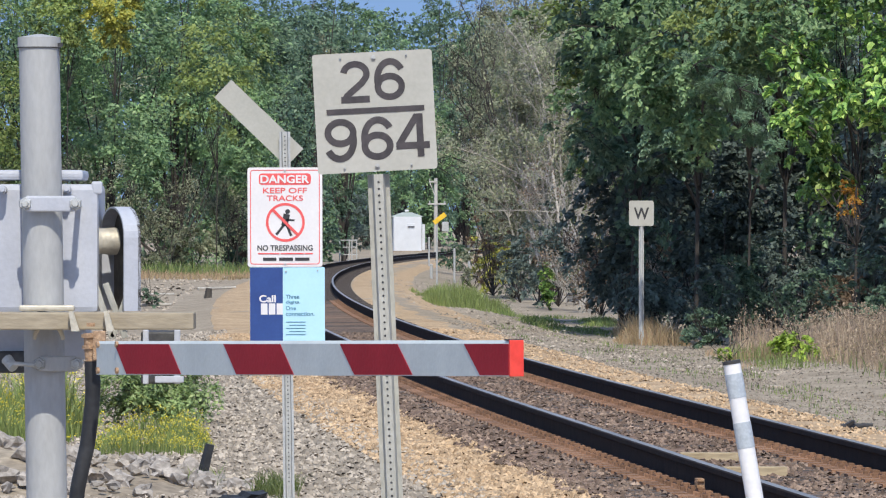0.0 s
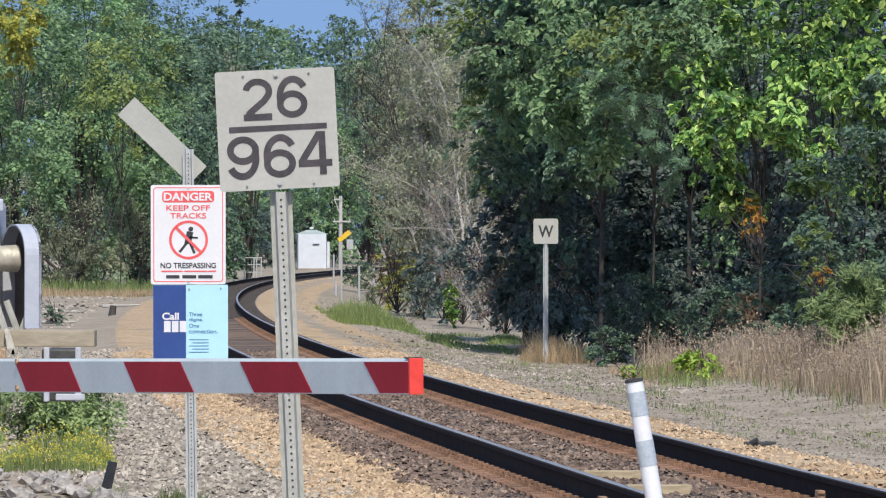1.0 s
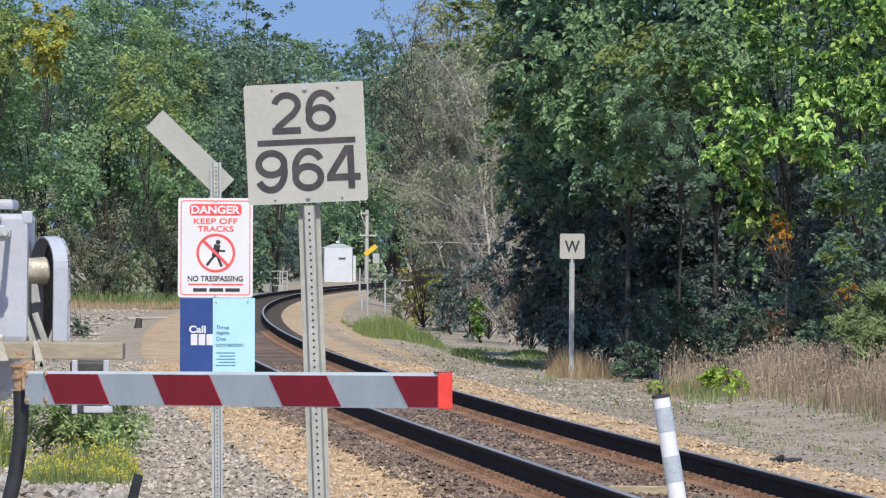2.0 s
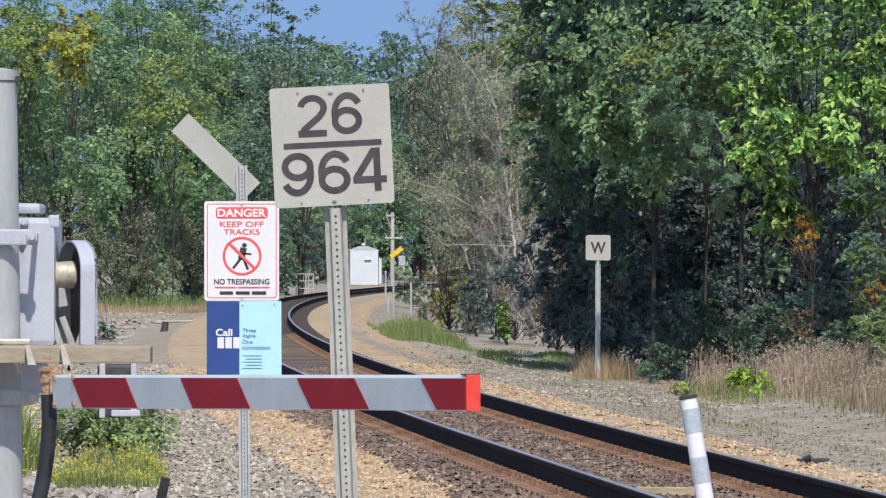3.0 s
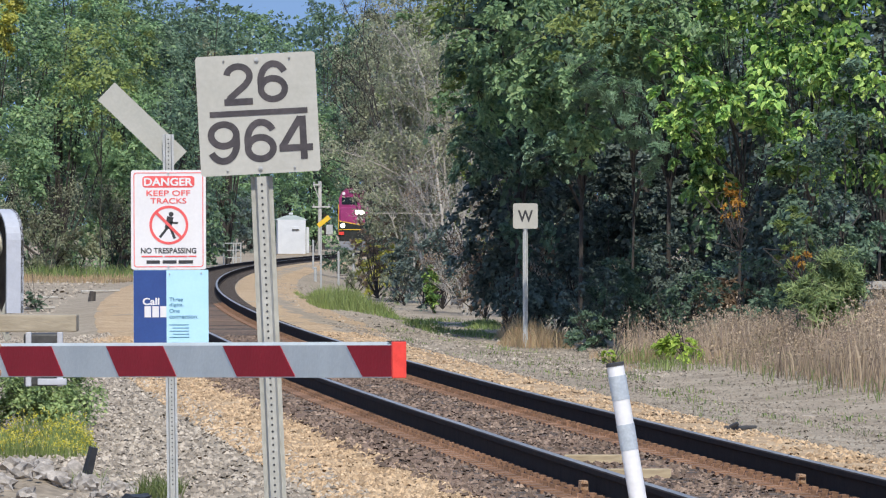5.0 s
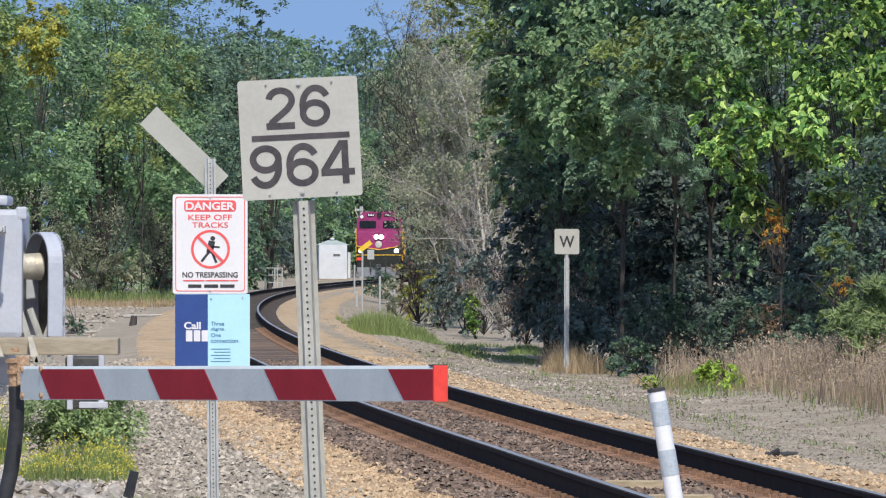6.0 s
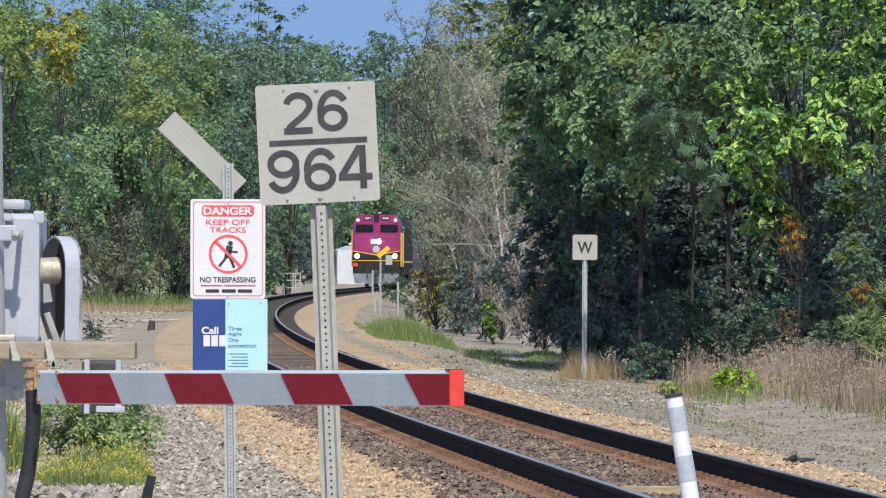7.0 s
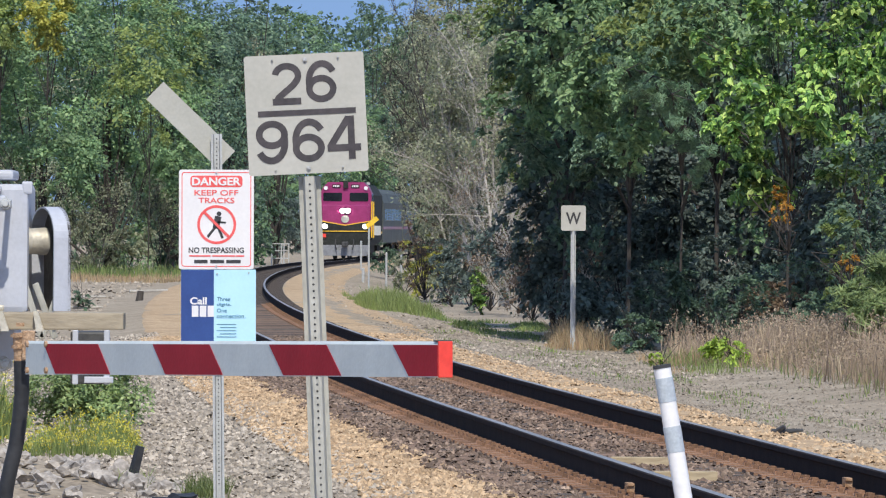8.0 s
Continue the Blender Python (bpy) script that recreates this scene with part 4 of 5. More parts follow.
        tube(verts, faces, start, mid, r0, r0 * 0.6, sides)
        tube(verts, faces, mid, e, r0 * 0.6, r0 * 0.15, sides)


def sprays(rng, centres, radii, per, leaf, core, slim=0.55, broad=False, hang=0.35):
    """Leaves laid in drooping shelves that lean out from the core; returns corners."""
    k = len(centres)
    out = unit((centres - core) * (1, 1, 0.35))
    tilt = unit(out * 0.55 + rng.randn(k, 3) * 0.28 + (0, 0, 0.75))
    u = unit(np.cross(tilt, rng.randn(k, 3)))
    v = np.cross(tilt, u)
    n = k * per
    rep = lambda a: np.repeat(a, per, axis=0)
    rho, turn = np.sqrt(rng.rand(n, 1)), rng.rand(n, 1) * 6.2832
    ragged = 0.75 + 0.35 * np.sin(turn * 3 + rep(rng.rand(k, 1)) * 6) + 0.2 * np.sin(turn * 7 + rep(rng.rand(k, 1)) * 6)
    ray = rep(u) * np.cos(turn) * 1.25 + rep(v) * np.sin(turn) * 0.85
    r = rep(radii)
    p = rep(centres) + ray * rho * ragged * r + rep(tilt) * rng.randn(n, 1) * 0.15 * r - np.array((0, 0, 1)) * r * 0.42 * rho ** 2
    nor = unit(rep(tilt) + rng.randn(n, 3) * 0.5)
    axis = unit(ray + rng.randn(n, 3) * 0.5 - np.array((0, 0, hang)))
    axis = unit(axis - nor * np.sum(axis * nor, axis=1, keepdims=True))
    side = np.cross(nor, axis)
    size = leaf * (0.55 + 0.8 * rng.rand(n, 1))
    a, s = axis * size * 0.5, side * size * 0.5 * slim
    if not broad:
        return np.stack([p - a, p + s - 0.15 * a, p + a, p - s - 0.15 * a], axis=1).reshape(-1, 3)
    up = nor * size * 0.12
    return np.stack([p - a, p - 0.5 * a + 0.95 * s + up, p + 0.25 * a + 0.8 * s + up, p + a - up, p + 0.25 * a - 0.8 * s + up, p - 0.5 * a - 0.95 * s + up], axis=1).reshape(-1, 3)


def tree(x, y, height, spread, low, mat, leaf, clumps, per, seed, label, depth=None, group="trees along the railway", slim=0.55, puff=0.2, name="tree", trunk=True, girth=0.55, broad=False, gaps=-0.12, hang=0.35):
    """Trunk, limbs and a crown of layered sprays with gaps, from low to height."""
    rng = np.random.RandomState(seed)
    z0 = ground_z(x, y, False)
    ob = thing(name, (x, y, z0), label, "tree" if name == "tree" else "bush", group)
    depth = depth or spread
    mid, half = (low + height) / 2, (height - low) / 2
    d = unit(rng.randn(clumps, 3))
    d[:, 1] = np.where(rng.rand(clumps) < 0.62, -np.abs(d[:, 1]), d[:, 1])
    reach = 0.3 + 0.7 * rng.rand(clumps, 1) ** 0.5
    bumps = np.array([1 + 0.5 * noise.noise(Vector(v) * 1.9 + Vector((seed * 3.7, 0, 0))) for v in d])[:, None]
    c = d * reach * bumps * (spread, depth, half) + (0, 0, mid)
    open_ = np.array([noise.noise(Vector(v) * (1.5 / spread) + Vector((0, seed * 2.3, 0))) for v in c])
    c = c[(c[:, 2] > low * 0.6) & (open_ > gaps)]
    rad = puff * spread * (0.55 + 0.9 * rng.rand(len(c), 1))
    corners = sprays(rng, c, rad, per, leaf, np.array((0, 0, mid - 0.4 * half)), slim, broad, hang)
    leaf_part("crown", corners, mat, ob, broad=broad)
    r = (0.018 * height + 0.02) * girth
    vs, fs = [], []
    if trunk:
        tube(vs, fs, (0, 0, -0.3), (0.1, 0, low + half * 0.9), r, r * 0.45, 9)
    picks = c[rng.permutation(len(c))[:14]]
    limbs(vs, fs, rng, (0.05, 0, max(0.1, low * 0.8)), picks, r * 0.42)
    soup("trunk" if trunk else "stem", vs, fs, BARK, ob)
    return ob


def bough(ob, at, r, mat, leaf, clumps, per, seed, slim=0.7, broad=True, hang=0.35, label=""):
    """A limb of the tree that carries a lobe of sprays of its own round a point of the place."""
    rng = np.random.RandomState(seed)
    at = np.array(at) - np.array(ob.matrix_basis.translation)
    root = np.array((0.04, 0.0, max(0.4, at[2] * 0.72)))
    along = 0.62 + 0.5 * rng.rand(clumps, 1)
    c = root + (at - root) * along + rng.randn(clumps, 3) * (r * 0.62, r * 0.5, r * 0.34) * (0.6 + 0.6 * along)
    part_ob = leaf_part("bough", sprays(rng, c, 0.38 * r * (0.6 + 0.8 * rng.rand(clumps, 1)), per, leaf, at + np.array((0, 0.5 * r, -0.6 * r)), slim, broad, hang), mat, ob, label, broad)
    tagged(part_ob, label, kind="stuff")
    vs, fs = [], []
    tube(vs, fs, root, (root + at) / 2 + (0, 0, 0.12), 0.035, 0.025, 5)
    tube(vs, fs, (root + at) / 2 + (0, 0, 0.12), at, 0.025, 0.01, 5)
    for e in c[:6]:
        tube(vs, fs, at, e, 0.012, 0.004, 4)
    soup("limb", vs, fs, BARK, ob)
    return part_ob


def bush(x, y, height, spread, mat, leaf, clumps, per, seed, label, low=0.05, slim=0.5, puff=0.26):
    return tree(x, y, height, spread, low, mat, leaf, clumps, per, seed, label, None, "bushes along the railway", slim, puff, "bush", False)


def twigs(vs, fs, rng, at, way, length, r, depth):
    """Bare branching limbs that fork finer and finer and bend upward."""
    p = Vector(at)
    v = Vector(way).normalized()
    steps = (1, 2, 3, 5)[depth]
    for i in range(steps):
        q = p + v * length / steps
        tube(vs, fs, p, q, r * (1 - 0.7 * i / steps), r * (1 - 0.7 * (i + 1) / steps), 5 if depth > 1 else 3)
        p = q
        v = (v + Vector(rng.randn(3) * 0.10) + Vector((0, 0, 0.04))).normalized()
        if depth > 0 and (i or depth < 3):
            for _ in range(3 + (depth == 1)):
                w = (v * 0.8 + Vector(rng.randn(3) * 0.55) + Vector((0, 0, 0.22))).normalized()
                twigs(vs, fs, rng, p, w, length * (0.24 + 0.16 * rng.rand()) * (1.15 - 0.5 * i / steps), max(r * 0.42, 0.006), depth - 1)


def bare_tree(x, y, height, seed, label, leafmat=None, stems=3, leaf=0.09, spread=0.25, clumps=160, r=0.05, group="trees along the railway", wood=None):
    rng = np.random.RandomState(seed)
    ob = thing("tree", (x, y, ground_z(x, y, False)), label, "tree", group)
    vs, fs = [], []
    for i in range(stems):
        w = Vector(((i - (stems - 1) / 2) * spread + rng.randn() * 0.05, rng.randn() * 0.08, 1))
        twigs(vs, fs, rng, (0, 0, -0.1), w, height * (0.75 + 0.2 * rng.rand()), r, 3)
    pts = np.array(vs)
    soup("branchwork", vs, fs, wood or BARE, ob, "bleached bare branches")
    if leafmat:
        c = pts[pts[:, 2] > height * 0.12]
        c = c[rng.permutation(len(c))[:clumps]]
        leaf_part("crown", leaves(rng, c, np.full((len(c), 3), 0.30), 24, leaf), leafmat, ob)
    return ob


def blades(name, n, area, tall, wide, mat, seed, label, lean=0.25, category="grass", shape=None, heads=None):
    """Upright blades or stalks scattered over an area; area gives x, y for a random pair."""
    rng = np.random.RandomState(seed)
    verts, faces, tips = [], [], []
    for i in range(n):
        x, y = area(rng.rand(), rng.rand())
        z = ground_z(x, y)
        h = tall * (0.45 + 0.75 * rng.rand()) * (1 if shape is None else shape(x, y))
        if h < 0.02:
            continue
        w = wide * (0.6 + 0.8 * rng.rand())
        lx, ly = rng.randn() * lean * h, rng.randn() * lean * h
        a = rng.rand() * 3.14
        cx, cy = math.cos(a) * w / 2, math.sin(a) * w / 2
        k = len(verts)
        verts += [(x - cx, y - cy, z - 0.03), (x + cx, y + cy, z - 0.03), (x + lx * 0.4 + cx * 0.8, y + ly * 0.4 + cy * 0.8, z + h * 0.6),
                  (x + lx * 0.4 - cx * 0.8, y + ly * 0.4 - cy * 0.8, z + h * 0.6), (x + lx, y + ly, z + h)]
        faces += [(k, k + 1, k + 2, k + 3), (k + 3, k + 2, k + 4)]
        tips.append((x + lx, y + ly, z + h))
    ob = soup(name, verts, faces, mat, None, label, "stuff", category)
    if heads and tips:
        size, per, hm, nm, lb, share = heads
        t = np.array(tips)
        t = t[rng.rand(len(t)) < share]
        ob2 = leaf_part(nm, leaves(rng, t, np.full((len(t), 3), size * 1.3), per, size), hm, None)
        tagged(ob2, lb, category, "", "stuff")
    return ob


def patch(x0, x1, y0, y1):
    return lambda u, v: (x0 + (x1 - x0) * u, y0 + (y1 - y0) * v)


# the wood on the far side of the clearing, west of the track
WEST = "tall leafy tree at the edge of the western wood"
for i, (x, y, h, r, mat) in enumerate((
        (-24.5, 284, 17, 3.9, GREEN_MID), (-20.4, 276, 15.5, 3.3, GREEN_OLIVE), (-17.2, 282, 17, 3.4, GREEN_MID), (-14.2, 275, 14.5, 3.0, GREEN_MID),
        (-11.6, 281, 15.5, 3.0, GREEN_MID), (-9.3, 286, 14, 2.4, GREEN_MID), (-18.5, 298, 20, 4.2, GREEN_DARK), (-13.0, 300, 19, 4.0, GREEN_DARK),
        (-9.6, 305, 16, 3.0, GREEN_DARK), (-26, 302, 20, 4.5, GREEN_DARK), (-8.2, 332, 14.5, 2.3, GREEN_DARK), (-11, 345, 17, 3.2, GREEN_DARK), (-8.6, 370, 13.5, 2.2, GREEN_MID))):
    tree(x, y, h, r * 1.15, 0.5, mat, 0.20, 420, 86, 100 + i, WEST, puff=0.25, gaps=0.07)
OLIVE = "leafy tree with yellowing olive crown at the wood's edge"
for i, (x, y, h, r, low, mat) in enumerate(((-13.6, 268, 12.2, 1.2, 9.0, GREEN_YELLOW), (-9.4, 269, 11.4, 2.3, 5.4, GREEN_LIGHT), (-12.6, 268, 7.2, 1.6, 2.6, GREEN_MID), (-18.2, 269, 9.0, 1.9, 3.6, GREEN_OLIVE), (-15.6, 269, 13.4, 1.6, 9.2, GREEN_LIGHT), (-8.7, 274, 7.0, 1.3, 2.0, GREEN_MID))):
    tree(x, y, h, r, low, mat, 0.17, 90, 70, 131 + i, OLIVE, girth=0.12, puff=0.26)
for i, (x, y, h, r, low) in enumerate(((-6.7, 345, 17.4, 2.0, 2.0), (-5.7, 372, 15.2, 1.5, 1.0), (-8.0, 350, 18.5, 2.4, 2.0))):
    tree(x, y, h, r, low, GREEN_DARK, 0.22, 130, 60, 147 + i, "airy dark tree rising beside the bend", puff=0.26, gaps=-0.05)
for i, (x, y, h, r, mat) in enumerate((
        (-19.5, 268, 2.6, 1.7, GREEN_MID), (-16.6, 266, 3.6, 1.5, BROWN_LEAF), (-14.4, 267, 2.4, 1.4, GREEN_OLIVE), (-12.2, 268, 3.0, 1.3, GREEN_GREY),
        (-10.4, 270, 2.3, 1.2, GREEN_GREY), (-8.4, 276, 2.4, 1.1, GREEN_DARK), (-22, 268, 3.0, 1.8, GREEN_OLIVE))):
    bush(x, y, h, r, mat, 0.15, 60, 60, 140 + i, "scrubby bush at the foot of the western wood")
for i, (x, y, h) in enumerate(((-11.3, 266, 4.2), (-14.8, 265, 4.6), (-8.9, 272, 3.6), (-17.8, 266, 4.0))):
    bare_tree(x, y, h, 70 + i, "leafless grey scrub before the western wood", GREEN_GREY, 3, 0.10, 0.3, 90, 0.025, wood=BARK)
# dark leafy screen behind the railing and beside the hut
for i, (x, y, h, r) in enumerate(((-8.6, 362, 5.5, 1.5), (-7.0, 378, 5.0, 1.4), (-5.9, 395, 4.6, 1.2), (-10.6, 500, 7.5, 1.9), (-8.2, 508, 7.0, 1.8), (-6.0, 506, 6.0, 1.6), (-4.6, 512, 5.6, 1.4), (-10.2, 356, 5.0, 1.6))):
    bush(x, y, h, r, (GREEN_DARK, GREEN_MID, GREEN_DEEP)[i % 3], 0.20, 110, 60, 150 + i, "dark leafy thicket along the outside of the bend")
bush(0.45, 300, 1.7, 0.75, GREEN_DARK, 0.12, 50, 50, 159, "low green bush between the fence posts")

# low thicket closing the far end
for i in range(16):
    x = -42 + i * 4.4
    y = 585 + (i * 13) % 20
    if abs(x - track_x(600)) > 7 or y > 640:
        bush(x, y, 7.0 + (i * 3) % 4, 3.4, (GREEN_DARK, GREEN_MID)[i % 2], 0.36, 70, 60, 260 + i, "distant thicket beyond the bend")
for i in range(9):
    bush(-30 + i * 2.9, 312 + (i * 7) % 9, 4.5, 2.2, GREEN_DARK, 0.25, 70, 60, 280 + i, "dark thicket inside the western wood")

# distant wood beyond the bend
for i in range(15):
    x = -40 + i * 4.6 + (i % 3) * 0.8
    y = 600 + (i * 37) % 60
    if abs(x - track_x(min(y, 600))) < 5:
        continue
    tree(x, y, 22.5 + (i * 29) % 4, 4.6, 0.5, (GREEN_DARK, GREEN_DARK, GREEN_GREY, GREEN_MID)[i % 4], 0.36, 160, 70, 200 + i, "distant leafy tree beyond the bend", group="distant trees")
for i, (x, y, h, r, mat) in enumerate(((-8.5, 470, 12, 2.6, GREEN_DARK), (-5.8, 530, 11, 2.8, GREEN_MID), (-1.2, 540, 14, 3.0, GREEN_MID), (-11.5, 440, 14, 3.0, GREEN_DARK), (-13, 520, 16, 3.5, GREEN_MID), (-0.4, 562, 21, 3.0, GREEN_DARK), (1.9, 568, 22, 3.2, GREEN_MID), (-3.6, 575, 20, 3.0, GREEN_DARK), (4.4, 572, 22, 3.2, GREEN_DARK))):
    tree(x, y, h, r, 0.4, mat, 0.28, 140, 70, 230 + i, "leafy tree beyond the signal hut", group="distant trees", gaps=-0.4, puff=0.24)

def far_wood():
    """The joined mass of the wood behind the last single trees."""
    rng = np.random.RandomState(77)
    c = np.stack([rng.uniform(-48, 48, 1800), rng.uniform(690, 725, 1800), rng.rand(1800)], axis=1)
    top = np.array([23.5 + 4.0 * noise.noise((x * 0.11, y * 0.03, 3.3)) for x, y, _ in c])
    c[:, 2] = -1 + c[:, 2] ** 0.5 * top
    ob = leaf_part("far_wood", leaves(rng, c, np.repeat(1.4 + 0.9 * rng.rand(1800, 1), 3, axis=1), 40, 0.6), GREEN_DARK, None)
    tagged(ob, "dense far wood behind the bend", "wood", "", "stuff")


far_wood()

# east side: tall canopy over a dark hollow, bare tree, broad-leaved tree
EAST = "tall leafy tree on the eastern bank"
for i, (x, y, h, r, low, mat, leaf) in enumerate((
        (6.6, 330, 17, 3.0, 0.5, GREEN_GREY, 0.2), (7.2, 290, 16.5, 3.0, 0.5, GREEN_MID, 0.2), (4.9, 262, 15.5, 2.2, 0.5, GREEN_GREY, 0.17), (8.3, 240, 16, 2.8, 0.6, GREEN_OLIVE, 0.17),
        (6.3, 208, 16.5, 2.2, 1.0, GREEN_DARK, 0.16), (9.0, 196, 17, 2.6, 1.0, GREEN_DARK, 0.16), (6.2, 170, 16.0, 2.1, 2.6, GREEN_DARK, 0.15), (8.6, 166, 17.5, 2.5, 2.0, GREEN_DARK, 0.15),
        (8.4, 148, 18, 2.3, 3.2, GREEN_DARK, 0.14), (10.8, 150, 18, 2.5, 1.2, GREEN_DARK, 0.14), (11.2, 190, 17, 3.0, 0.5, GREEN_DARK, 0.16),
        (7.4, 225, 9, 2.2, 0.2, GREEN_DARK, 0.17))):
    tree(x, y, h, r, low, mat, leaf, 170, 80, 300 + i, EAST, puff=0.24)
# the canopy at the bank's edge: its crowns begin above the hollow and keep the sun out of it
canopy = [tree(x, y, h, r, low, mat, 0.15, 340, 60, 320 + i, EAST, puff=0.24, girth=0.16, slim=0.75, broad=True, gaps=-0.1, depth=2.5)
          for i, (x, y, h, r, low, mat) in enumerate(((3.9, 134, 14.5, 1.7, 2.7, GREEN_DARK), (5.0, 128.5, 15.5, 2.1, 3.6, GREEN_MID), (6.6, 126, 16, 2.2, 3.8, GREEN_DARK), (8.4, 126, 16, 2.3, 3.2, GREEN_MID), (10.4, 124, 16, 2.3, 1.4, GREEN_DARK), (4.0, 147, 15, 1.5, 3.0, GREEN_OLIVE)))]
for i, (k, x, y, z, r, mat) in enumerate((
        (0, 3.35, 128, 5.4, 0.8, GREEN_MID), (0, 3.0, 130, 4.3, 0.6, GREEN_MID), (0, 2.95, 131, 3.4, 0.5, GREEN_DARK), (1, 4.4, 125.5, 5.3, 0.9, GREEN_MID), (1, 3.9, 126.5, 4.4, 0.6, GREEN_MID), (1, 4.8, 122, 3.5, 0.4, GREEN_MID),
        (1, 4.3, 126, 2.9, 0.4, GREEN_DARK), (2, 5.2, 120, 5.5, 0.8, GREEN_LIGHT), (2, 5.8, 119, 5.3, 0.7, GREEN_MID), (2, 6.3, 119, 5.7, 0.8, GREEN_MID), (1, 4.95, 121, 4.5, 0.5, GREEN_MID))):
    bough(canopy[k], (x, y, z), r, mat, 0.125, 34, 40, 390 + i)
pine = tree(5.9, 126, 7.2, 0.6, 4.6, GREEN_PINE, 0.11, 40, 110, 330, "young pine with blue-green needles among dark trees", slim=0.12, puff=0.4, girth=0.2, gaps=-1, hang=0.0)
for i, (x, y, z, r) in enumerate(((5.06, 118.5, 4.33, 0.5), (4.6, 119, 4.45, 0.34), (5.62, 118.5, 3.45, 0.28), (5.98, 118.5, 2.89, 0.2), (5.4, 118.5, 4.0, 0.36))):
    bough(pine, (x, y, z), r, GREEN_PINE, 0.12, 24, 120, 470 + i, 0.10, False, 0.0)
BROAD = "broad-leaved tree with large bright green leaves"
bright = [tree(x, y, h, r, low, GREEN_BRIGHT, 0.155, n, 40, 440 + i, BROAD, slim=0.62, puff=0.28, broad=True, girth=0.16, hang=0.9, gaps=-0.02)
          for i, (x, y, h, r, low, n) in enumerate(((7.15, 113, 9.0, 1.25, 2.9, 130), (8.3, 112, 9.6, 1.35, 3.0, 130), (9.5, 112, 9.4, 1.4, 2.0, 110)))]
for i, (k, x, y, z, r) in enumerate(((0, 5.95, 113, 3.55, 0.34), (0, 6.2, 112, 3.2, 0.34), (0, 6.05, 113, 4.6, 0.45), (0, 6.6, 112, 2.5, 0.34), (1, 7.4, 110, 3.6, 0.5), (1, 7.9, 110, 2.9, 0.45), (0, 6.7, 111, 4.0, 0.5))):
    bough(bright[k], (x, y, z), r, GREEN_BRIGHT, 0.155, 18, 30, 480 + i, 0.62, True, 0.9)
# shrubs in the shade under the canopy; the deep green adds painted shade
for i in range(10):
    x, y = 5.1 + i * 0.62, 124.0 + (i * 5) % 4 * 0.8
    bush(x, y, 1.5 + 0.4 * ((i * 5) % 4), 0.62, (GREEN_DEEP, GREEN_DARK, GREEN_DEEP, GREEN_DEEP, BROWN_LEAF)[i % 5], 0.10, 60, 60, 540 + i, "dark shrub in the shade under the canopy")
# dense trees that close the wood behind the canopy, shade put into their leaf colour
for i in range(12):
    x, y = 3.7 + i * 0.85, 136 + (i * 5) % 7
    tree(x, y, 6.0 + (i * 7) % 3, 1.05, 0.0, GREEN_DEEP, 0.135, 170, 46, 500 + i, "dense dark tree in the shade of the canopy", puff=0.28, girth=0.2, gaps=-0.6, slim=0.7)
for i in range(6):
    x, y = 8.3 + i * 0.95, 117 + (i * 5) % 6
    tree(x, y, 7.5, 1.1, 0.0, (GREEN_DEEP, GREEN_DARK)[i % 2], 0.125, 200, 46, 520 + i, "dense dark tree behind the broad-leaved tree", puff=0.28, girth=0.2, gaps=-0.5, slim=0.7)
tree(8.3, 106, 4.3, 1.15, 0.4, GREEN_DARK, 0.10, 150, 70, 333, "vine-hung tree with small dark leaves")
tree(7.55, 105, 2.6, 0.42, 1.0, GREEN_OLIVE, 0.09, 40, 50, 334, "vine-hung tree with small olive leaves", girth=0.3)
for p, r, s_ in (((6.95, 110.00, 1.866), 0.26, 340), ((7.578, 104.00, 1.035), 0.16, 341), ((6.911, 111.00, 2.177), 0.14, 342)):
    bush(p[0], p[1], p[2] - ground_z(p[0], p[1], False) + r, r, ORANGE_LEAF, 0.08, 20, 22, s_, "low branch of turned orange leaves", low=p[2] - ground_z(p[0], p[1], False) - r)

HALF_DEAD = "half-dead tree with bleached bare branches and sparse leaves"
bare_tree(3.30, 203, 7.6, 21, HALF_DEAD, GREEN_GREY, 5, 0.095, 0.11, 950, 0.075)
bare_tree(3.75, 201, 8.0, 26, HALF_DEAD, GREEN_GREY, 3, 0.095, 0.10, 450, 0.07)
bare_tree(2.75, 212, 5.6, 22, HALF_DEAD, GREEN_GREY, 4, 0.095, 0.12, 520, 0.05)
bare_tree(4.1, 192, 4.4, 23, "leafless grey scrub at the bank foot", BROWN_LEAF, 4, 0.07, 0.2, 80, 0.03)
bare_tree(4.188, 150, 2.4, 24, "leafless grey scrub at the bank foot", BROWN_LEAF, 5, 0.06, 0.22, 110, 0.014, wood=BARK)
bare_tree(5.0, 140, 2.2, 27, "leafless grey scrub at the bank foot", BROWN_LEAF, 4, 0.06, 0.22, 70, 0.014)
bare_tree(3.679, 172, 2.0, 25, "leafless grey scrub at the bank foot", BROWN_LEAF, 4, 0.06, 0.3, 80, 0.018)
for i, (x, y, h, r, mat) in enumerate(((5.0, 345, 18.0, 2.3, GREEN_GREY), (3.7, 300, 17.0, 1.9, GREEN_GREY), (4.3, 250, 15.5, 1.7, GREEN_GREY), (2.5, 322, 15.6, 1.5, GREEN_GREY), (4.5, 222, 14.0, 1.6, GREEN_OLIVE), (2.9, 280, 14.5, 1.3, GREEN_GREY), (3.3, 256, 14.6, 1.2, GREEN_OLIVE))):
    tree(x, y, h, r, 0.3, mat, 0.17, 140, 80, 350 + i, "pale grey-green tree beside the bend", puff=0.26)
